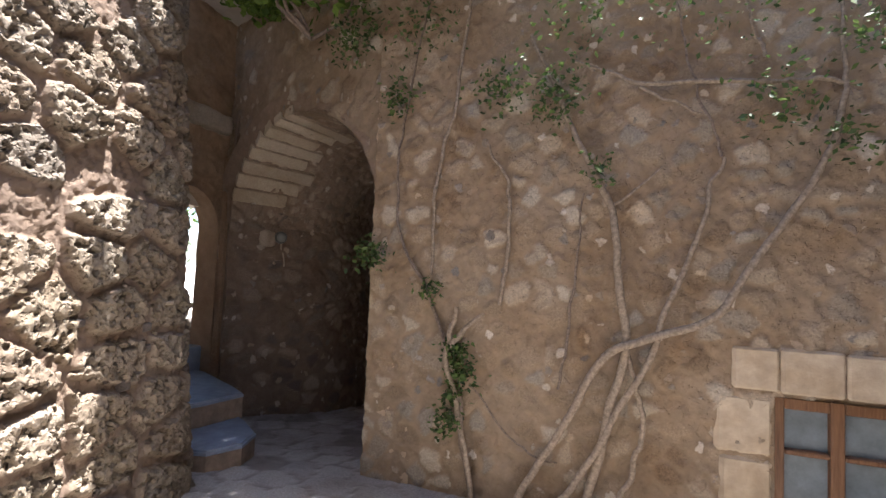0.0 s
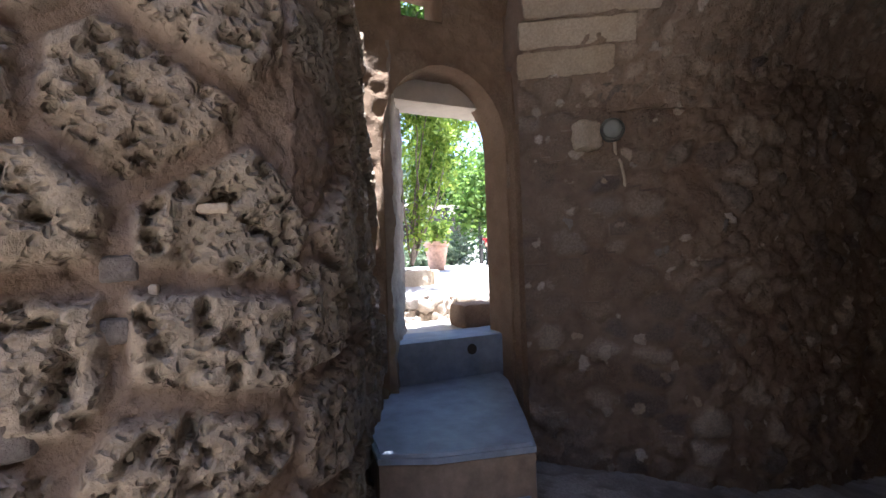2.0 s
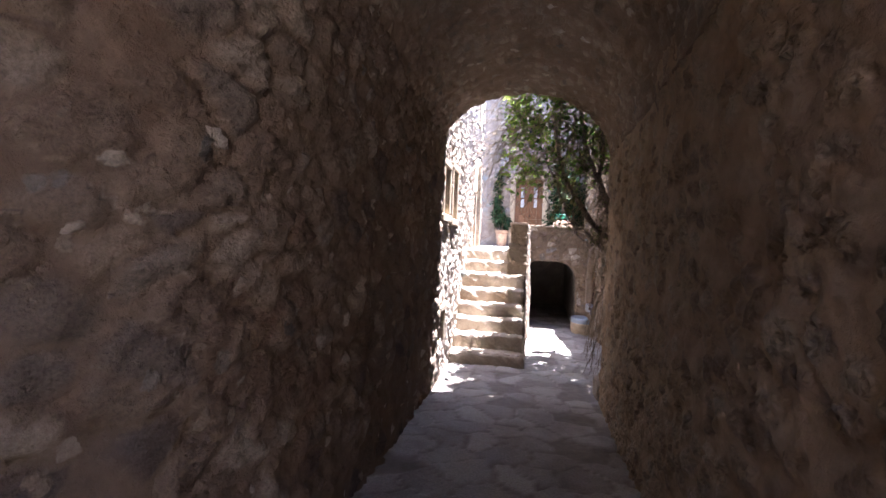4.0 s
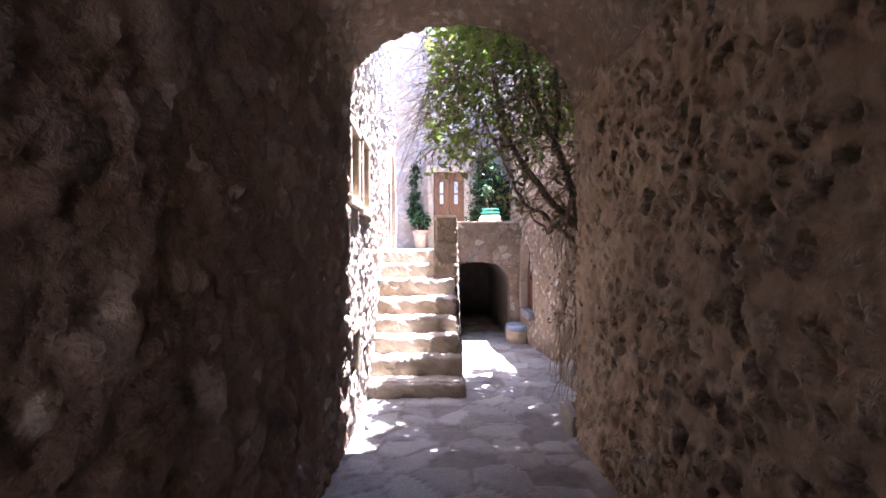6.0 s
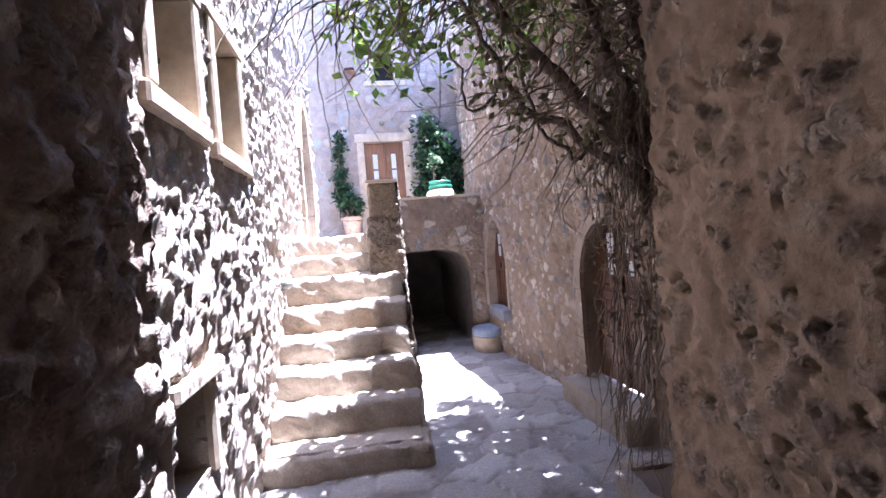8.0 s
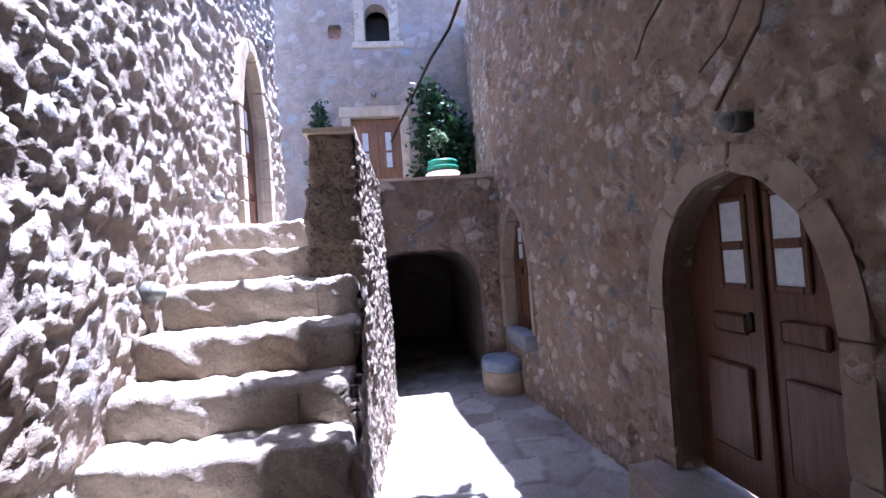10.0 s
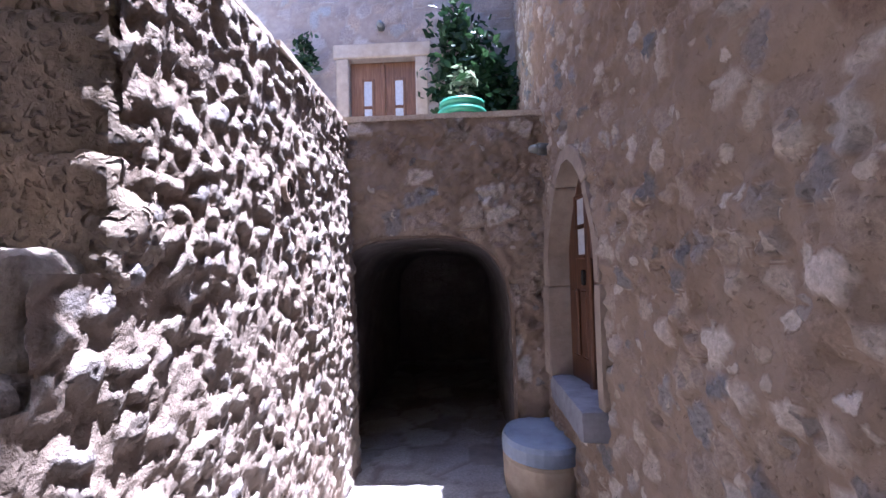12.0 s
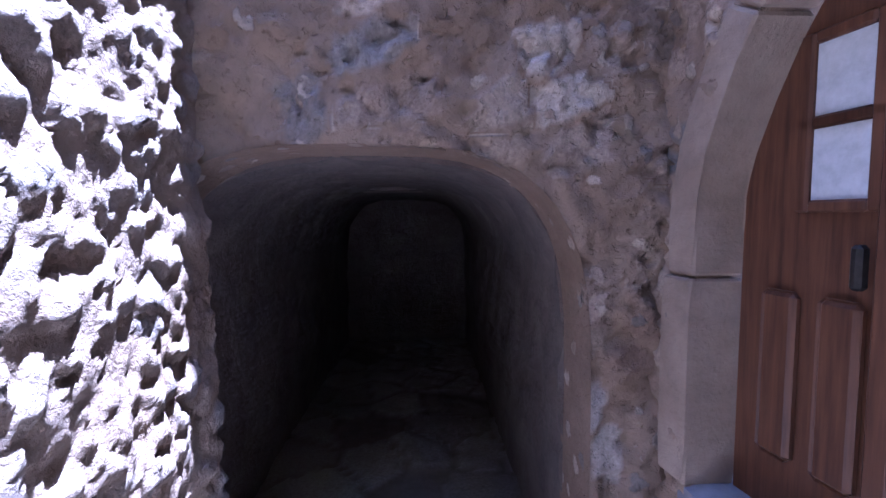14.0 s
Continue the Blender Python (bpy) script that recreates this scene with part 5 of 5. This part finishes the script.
# ---- court: vines on the tan wall ----
wall_vine = thing("wall_vine", "bare grey vine stems climbing the tan wall", "vine", (-0.9, 3.6, 1.1))
STEMS = [
    ([(-1.24, 3.6, 0.9), (-1.48, 3.62, 2.28), (-2.14, 3.64, 3.63), (-2.13, 3.64, 4.62), (-1.88, 3.64, 5.95)], (0.026, 0.014, 0.01), 0),
    ([(-1.2, 3.56, 0.9), (-1.42, 3.58, 1.9), (-1.53, 3.55, 2.32), (-1.48, 3.53, 2.58), (-1.43, 3.52, 2.8)], (0.024, 0.03, 0.022), 1),
    ([(-1.5, 3.54, 2.42), (-1.38, 3.5, 2.6), (-1.18, 3.5, 2.76)], (0.03, 0.024, 0.014), 1),
    ([(-1.74, 3.64, 3.08), (-1.73, 3.64, 3.97), (-1.58, 3.64, 4.7), (-1.43, 3.64, 5.9)], (0.014, 0.02, 0.014), 1),
    ([(-1.06, 3.62, 2.82), (-0.97, 3.62, 3.64), (-1.0, 3.62, 4.0), (-1.23, 3.62, 4.39)], (0.02, 0.018, 0.01), 1),
    ([(-0.3, 3.58, 1.0), (0.04, 3.58, 2.59), (-0.1, 3.6, 3.74), (-0.51, 3.6, 4.62), (-0.84, 3.62, 5.4)], (0.04, 0.03, 0.016), 1),
    ([(-0.92, 3.58, 1.0), (-0.5, 3.58, 1.71), (-0.12, 3.55, 2.53), (0.72, 3.56, 2.86), (1.39, 3.58, 4.0), (1.57, 3.6, 4.65)], (0.032, 0.034, 0.022), 1),
    ([(-0.62, 3.56, 1.0), (-0.15, 3.56, 1.72), (0.27, 3.56, 2.61), (0.59, 3.6, 3.65), (0.75, 3.62, 4.16)], (0.032, 0.026, 0.014), 1),
    ([(-0.51, 3.64, 2.14), (-0.37, 3.64, 3.14), (-0.34, 3.64, 3.89)], (0.014, 0.012, 0.008), 0),
    ([(1.57, 3.62, 4.7), (1.14, 3.62, 4.78), (0.1, 3.62, 4.83), (-0.47, 3.62, 5.09)], (0.02, 0.02, 0.012), 1),
    ([(0.1, 3.62, 4.8), (0.62, 3.62, 4.52)], (0.016, 0.008), 1),
    ([(1.02, 3.62, 4.98), (0.86, 3.62, 5.6)], (0.016, 0.01), 1),
    ([(1.57, 3.62, 4.65), (1.52, 3.62, 5.5)], (0.018, 0.012), 1),
    ([(-1.3, 3.62, 2.1), (-0.81, 3.62, 1.56), (-0.5, 3.62, 1.5)], (0.01, 0.008), 0),
    ([(0.04, 3.6, 2.59), (0.2, 3.6, 1.9), (0.0, 3.58, 1.2)], (0.018, 0.024), 1),
    ([(-0.1, 3.62, 3.74), (0.3, 3.62, 4.1)], (0.016, 0.008), 1),
    ([(0.75, 3.64, 4.16), (0.5, 3.64, 4.9), (0.4, 3.64, 5.6)], (0.012, 0.008), 0),
]
for k, (pts, radii, pale) in enumerate(STEMS):
    v, f, _ = tube(pts, radii, 8, 0.045, 40 + k)
    under("stem", to_mesh("stem", v, f, M_BARK if pale else M_BARK_DARK), wall_vine)
rng = np.random.default_rng(33)
foliage = []
for (x, y, z), n, s in (((-2.7, 3.55, 5.6), 90, 0.2), ((-2.15, 3.55, 4.86), 40, 0.12), ((-1.06, 3.5, 4.88), 60, 0.16), ((-0.6, 3.5, 4.74), 80, 0.16), ((1.13, 3.5, 4.6), 50, 0.2),
                        ((1.66, 3.5, 5.06), 40, 0.15), ((-2.34, 3.5, 3.27), 70, 0.1), ((-1.44, 3.55, 2.4), 60, 0.075), ((-1.38, 3.55, 2.2), 60, 0.09), ((-1.46, 3.55, 2.0), 30, 0.05), ((-0.2, 3.5, 4.07), 26, 0.08), ((1.55, 3.5, 4.23), 26, 0.12),
                        ((-1.5, 3.52, 1.75), 50, 0.09), ((-1.72, 3.55, 2.95), 24, 0.08), ((-1.9, 3.5, 5.6), 70, 0.25), ((-0.4, 3.5, 5.5), 60, 0.3), ((0.7, 3.5, 5.5), 60, 0.3)):
    foliage.append(np.array([x, y, z]) + rng.normal(size=(n * 3, 3)) * [s * 0.85, 0.05, s * 0.85])
v, f = leaves(np.concatenate(foliage), 0.034, rng, 0.3)
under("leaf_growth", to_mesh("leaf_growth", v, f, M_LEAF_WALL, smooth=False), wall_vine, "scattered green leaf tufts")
# Out-of-view canopy added to keep sun off the pillar and doorway.
n = 21000
c = np.stack([-4.9 + 4.1 * rng.random(n), 2.0 + 2.55 * rng.random(n), 6.5 + 0.6 * rng.random(n)], -1)
c[:, 2] += 0.25 * fbm(c[:, 0] / 0.8, c[:, 1] / 0.8, 3, 2)
gap = fbm(c[:, 0] / 0.5, c[:, 1] / 0.5, 15, 3)
v, f = leaves(c[(gap > -0.6) & (c[:, 1] > 2.32 + 0.5 * gap) & (c[:, 1] < 3.85 - 0.355 * np.minimum(c[:, 0] + 2.4, 0))], 0.085, rng, 0.3)
canopy = bush("arch_vine", "leafy vine hanging over the entrance arch", (-3.2, 3.5, 5.6), [(-3.9, 3.3, 6.4, 0.5, 0.4, 0.3), (-3.0, 3.4, 6.15, 0.5, 0.2, 0.25)], 600, 0.07, M_LEAF, 37, "vine", 4, 0.5)
under("added_shade_leaves", to_mesh("added_shade_leaves", v, f, M_LEAF, smooth=False), canopy)

# window in the tan wall
surround_w = thing("window_4", "small brown window under pale stone lintel blocks", "window", kind="structure")
part("lintel", slab(on_vines, 0.84, 1.16, 2.31, 2.64, -0.1, 0.03, 0.02), M_ASHLAR, surround_w)
part("lintel", slab(on_vines, 1.17, 1.58, 2.3, 2.65, -0.1, 0.035, 0.02), M_ASHLAR, surround_w)
part("lintel", slab(on_vines, 1.59, 2.2, 2.3, 2.64, -0.1, 0.03, 0.02), M_ASHLAR, surround_w)
part("jamb_stone", slab(on_vines, 0.72, 1.12, 1.8, 2.26, -0.1, 0.02, 0.03), M_ASHLAR, surround_w)
part("jamb_stone", slab(on_vines, 0.76, 1.12, 1.3, 1.78, -0.1, 0.022, 0.03), M_ASHLAR, surround_w)
for u0, u1, z0, z1 in ((1.135, 1.22, 1.25, 2.265), (1.91, 1.995, 1.25, 2.265), (1.52, 1.61, 1.25, 2.265), (1.222, 1.518, 2.17, 2.262), (1.612, 1.908, 2.17, 2.262), (1.222, 1.518, 1.82, 1.86), (1.612, 1.908, 1.82, 1.86)):
    part("window_frame", slab(on_vines, u0, u1, z0, z1, -0.14, -0.06, 0.01), M_WOOD_LIGHT, surround_w)
part("pane", slab(on_vines, 1.2, 1.93, 1.25, 2.2, -0.13, -0.12, 0.0), M_PANE_DIM, surround_w, "dusty glass pane")

# ---- entrance arch stones ----
ring = thing("arch_ring", "long dressed stones springing the entrance arch", "arch", kind="structure")
for k in range(8):
    turn = 0.10 + k * 0.052
    (foot, head), (out_way, _) = vault(np.array([0.0, 0.115 + 0.05 * ((k * 37) % 5) / 5]), np.array([turn, turn]))
    run = Vector(head - foot)
    depth_way = run.normalized()
    out_way = Vector(out_way)
    across = depth_way.cross(out_way).normalized()
    out_way = across.cross(depth_way).normalized()
    q, f, t = rough_block(-0.1, 0.1, -0.02, run.length, -0.1, 0.035 + 0.012 * (k % 3), 0.03, 0.02, 0.02, 130 + k, (k * 0.41) % 1)
    q = np.array(foot) + q @ np.array([across, depth_way, out_way])
    under("voussoir", block_mesh("voussoir", M_ASHLAR, (q, f, t)), ring)
lintel = structure("garden_lintel", block_mesh("garden_lintel", M_WHITEWASH, rough_block(-6.1, -5.75, 3.5, 4.9, 3.94, 4.14, 0.05, 0.02, 0.01, 141)), "pale flat lintel over the garden doorway", "lintel")
beam = structure("stub_beam", block_mesh("stub_beam", M_STEP, rough_block(-5.6, -5.36, 3.4, 4.75, 5.02, 5.3, 0.04, 0.05, 0.03, 143)), "stone lintel over the small square opening", "lintel")


# ---- garden doorway steps ----
def prism(outline, z0, z1, bevel=0.03):
    bm = bmesh.new()
    a = [bm.verts.new((x, y, z0)) for x, y in outline]
    b = [bm.verts.new((x, y, z1)) for x, y in outline]
    bm.faces.new(a[::-1])
    topf = bm.faces.new(b)
    n = len(a)
    for k in range(n):
        bm.faces.new((a[k], a[(k + 1) % n], b[(k + 1) % n], b[k]))
    bmesh.ops.bevel(bm, geom=list(topf.edges), offset=bevel, segments=2, affect="EDGES")
    return bm


steps = thing("garden_steps", "painted steps up to the garden door, sky light in their blue", "steps", (-4.6, 3.7, 1.0), kind="structure")
for outline, low, high in (([(-5.7, 3.2), (-4.15, 2.95), (-3.78, 3.05), (-3.62, 3.35), (-3.72, 3.66), (-4.1, 3.9), (-5.2, 4.5)], 0.9, 1.28),
                           ([(-5.95, 3.6), (-5.5, 3.35), (-4.5, 3.22), (-4.36, 3.5), (-4.24, 4.02), (-4.6, 4.2), (-5.45, 4.62), (-5.95, 4.76)], 1.0, 1.56)):
    step = part("step", prism(outline, low, high - 0.05, 0.006), M_RISER, steps, "stained brown masonry riser")
    mid = np.mean(outline, axis=0)
    part("tread", prism([tuple(mid + (np.array(p) - mid) * 1.012) for p in outline], high - 0.049, high, 0.018), M_BLUE, step, "painted tread with sky light in its blue")
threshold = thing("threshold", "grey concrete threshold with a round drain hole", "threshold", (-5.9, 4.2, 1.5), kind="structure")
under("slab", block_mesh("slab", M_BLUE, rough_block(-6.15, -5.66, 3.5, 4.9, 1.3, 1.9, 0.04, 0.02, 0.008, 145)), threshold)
bm = lathe([(0.045, 0), (0.045, 0.006)], (0, 0, 0), 16)
bmesh.ops.transform(bm, matrix=Matrix.Translation((-5.657, 4.4, 1.79)) @ Euler((0, radians(90), 0)).to_matrix().to_4x4(), verts=bm.verts)
# Dark disc in place of the unlit depth of the hole.
part("drain_hole", bm, M_DARK, threshold)
structure("garden_landing", block_mesh("garden_landing", M_PAVING, rough_block(-7.2, -6.1, 2.6, 6.2, 1.4, 1.88, 0.1, 0.02, 0.02, 147)), "pale landing behind the garden threshold", "pavement")
edge = thing("garden_edge", "low rubble edge of the garden court", "edging", (-7.1, 4.5, 1.9), kind="structure")
rng = np.random.default_rng(51)
for k in range(60):
    y = 2.8 + 3.2 * (k % 20) / 20 + 0.04 * rng.random() + 0.07 * (k // 20 % 2)
    z = 1.84 + 0.085 * (k // 20)
    b = rough_block(-7.2 - 0.1 * rng.random(), -7.0 + 0.1 * rng.random(), y, y + 0.16 + 0.07 * rng.random(), z, z + 0.09 + 0.05 * rng.random(), 0.025, 0.025, 0.05, 150 + k, rng.random())
    under("stone", block_mesh("stone", M_RUBBLE, b), edge)
structure("door_stub", block_mesh("door_stub", M_PLASTER, rough_block(-6.5, -6.12, 4.58, 5.0, 1.86, 2.12, 0.05, 0.04, 0.02, 180)), "low plastered stub beside the garden door", "wall")

sheet("wall_garden_jamb", grid(-6.3, -5.5, 0.025), grid(1.3, 4.3, 0.025), along_x(3.66, -0.46, 1, -5.5),
      styled(cw=0.2, ch=0.14, amp=0.012, gap=0.02, edge=0.04, cover=0.6, rough=0.02, crag=0.8, warp=0.5, seed=113, big=0.03), M_JAMB,
      "splayed pale rubble jamb of the garden doorway", thick=0.22)

structure("wall_door_pier", block_mesh("wall_door_pier", M_PLASTER, rough_block(-5.92, -5.4, 4.735, 5.2, 0.8, 4.7, 0.08, 0.02, 0.012, 186)), "brown masonry pier beside the garden doorway", "wall")

# ---- garden ----
sheet("wall_garden", grid(-10.6, -6.05, 0.05), grid(1.8, 6.0, 0.05), along_x(3.55, -0.43, 1, -6.05), styled(cw=0.3, ch=0.22, amp=0.02, gap=0.03, edge=0.05, cover=0.5, rough=0.02, seed=107), M_VINEWALL, "old tan garden wall", thick=0.3)
planter = thing("garden_planter", "low stone planter at the garden wall", "planter", (-9.6, 5.7, 2.2))
under("curb", block_mesh("curb", M_ASHLAR, rough_block(-10.4, -8.9, 5.45, 5.58, 2.0, 2.42, 0.06, 0.03, 0.02, 183), rough_block(-9.05, -8.9, 4.85, 5.45, 2.0, 2.42, 0.06, 0.03, 0.02, 184)), planter)
under("soil", block_mesh("soil", M_EARTH, rough_block(-10.4, -9.05, 4.85, 5.45, 2.0, 2.36, 0.1, 0.03, 0.03, 185)), planter)
pot("tall terracotta pot on the garden paving", (-11.7, 6.75, 2.35), 0.27, 0.66)
bush("potted_plant", "pale leafy plant in the tall garden pot", (-11.7, 6.75, 2.95), [(-11.7, 6.75, 3.2, 0.35, 0.35, 0.25)], 420, 0.08, M_LEAF_PALE, 61)
pot("terracotta pot beside the red table", (-12.0, 8.55, 2.37), 0.25, 0.62)
table = thing("garden_table", "red garden table in the bright court", "table", (-13.2, 9.3, 2.4))
part("tabletop", box(-13.5, -12.9, 9.0, 9.62, 3.12, 3.17, 0.012), M_RED, table)
part("apron", box(-13.45, -12.95, 9.05, 9.57, 2.99, 3.118, 0.005), M_RED, table)
for x in (-13.44, -13.02):
    for y in (9.06, 9.5):
        part("leg", box(x, x + 0.06, y, y + 0.06, 2.4, 2.99, 0.008), M_IRON, table)
bush("table_plant", "small green plant on the red table", (-12.9, 9.1, 3.17), [(-12.9, 9.1, 3.4, 0.25, 0.25, 0.2)], 260, 0.07, M_LEAF, 62)
hang = bush("hanging_creeper", "bright yellow-green creeper hanging over the garden wall", (-10.3, 5.6, 2.5),
     [(-10.4, 5.95, 5.6, 0.6, 0.6, 0.8), (-10.7, 6.3, 4.9, 0.45, 0.5, 0.9), (-10.5, 6.0, 4.0, 0.35, 0.35, 0.7), (-10.3, 5.7, 3.2, 0.25, 0.25, 0.6), (-10.9, 6.9, 5.7, 0.5, 0.5, 0.5)], 5200, 0.07, M_LEAF_PALE, 63, "creeper", 9, 0.9)
# Creeper added high on the wall to keep sun off its face.
bush("shade_creeper", "green creeper added over the garden wall to shade it", (-8.3, 4.6, 5.2),
     [(-7.0, 4.2, 6.3, 0.7, 0.7, 0.35), (-8.2, 4.9, 6.4, 0.8, 0.8, 0.4), (-9.4, 5.4, 6.4, 0.8, 0.8, 0.4), (-8.8, 5.0, 5.8, 0.9, 0.35, 0.4)], 3600, 0.09, M_LEAF, 66, "creeper", 5, 0.6)
bush("garden_hedge", "silver-green flowering hedge behind the pots", (-15, 8.6, 2.2), [(-14.6, 7.6, 2.7, 0.7, 0.8, 0.5), (-14.8, 8.6, 2.9, 0.7, 0.7, 0.6), (-14.5, 6.6, 2.6, 0.6, 0.7, 0.4)], 2600, 0.09, M_LEAF_GREY, 64, "hedge")
bush("citrus_tree", "dense green garden tree beside the table", (-14.5, 10.2, 2.2), [(-14.3, 9.6, 4.6, 1.0, 1.0, 1.1), (-14.5, 10.6, 5.0, 1.2, 1.2, 1.2), (-14.2, 9.2, 3.9, 0.6, 0.6, 0.6)], 5200, 0.11, M_LEAF, 65, "tree", 9)
for k, (x, y, h, mat, note) in enumerate(((-19, 7, 6.5, M_LEAF_GREY, "pale silvery tree at the end of the garden"), (-21, 11, 7.5, M_LEAF, "tall green tree at the end of the garden"), (-23, 15, 7.0, M_LEAF, "tall green tree beyond the court"), (-20, 4.5, 6.0, M_LEAF_PALE, "light green tree behind the creeper"), (-26, 9, 9.0, M_LEAF_GREY, "high pale tree far behind the garden"))):
    bl = [(x, y, 2.2 + h * 0.62, h * 0.22, h * 0.26, h * 0.26), (x + 0.5, y + h * 0.16, 2.2 + h * 0.42, h * 0.17, h * 0.2, h * 0.2), (x - 0.3, y - h * 0.17, 2.2 + h * 0.5, h * 0.17, h * 0.2, h * 0.22), (x, y, 2.2 + h * 0.85, h * 0.15, h * 0.16, h * 0.15)]
    tree = bush("garden_tree", note, (x, y, 2.2), bl, 4200, 0.17, mat, 70 + k, "tree", 8)
    v, f, _ = tube([(x, y, 2.1), (x + 0.1, y, 2.2 + h * 0.3), (x, y + 0.1, 2.2 + h * 0.7)], [0.16, 0.12, 0.04], 10, 0.1, k)
    under("trunk", to_mesh("trunk", v, f, M_BARK), tree)
shed = thing("pergola", "dark timber pergola under the garden trees", "pergola", (-17.5, 9.2, 2.2))
for y in (7.9, 9.2, 10.6):
    part("post", box(-16.6, -16.48, y, y + 0.12, 2.2, 4.3, 0.01), M_DARK, shed)
    part("beam", box(-18.4, -16.3, y, y + 0.12, 4.305, 4.42, 0.01), M_DARK, shed)
for k in range(7):
    part("rafter", box(-18.3 + k * 0.32, -18.22 + k * 0.32, 7.6, 11.0, 4.425, 4.5, 0.006), M_WHITEWASH, shed)
part("back_boards", box(-18.5, -18.42, 7.6, 11.0, 2.2, 4.3, 0.005), M_DARK, shed)
backdrop_trees = bush("far_greenery", "mass of trees closing the garden view", (-32, 10, 2.0), [(-32, y, 5.0, 2.5, 3.2, 3.6) for y in (-2, 3, 8, 13, 18, 23)], 9000, 0.3, M_LEAF_GREY, 90, "trees", 0)

lay_stones()
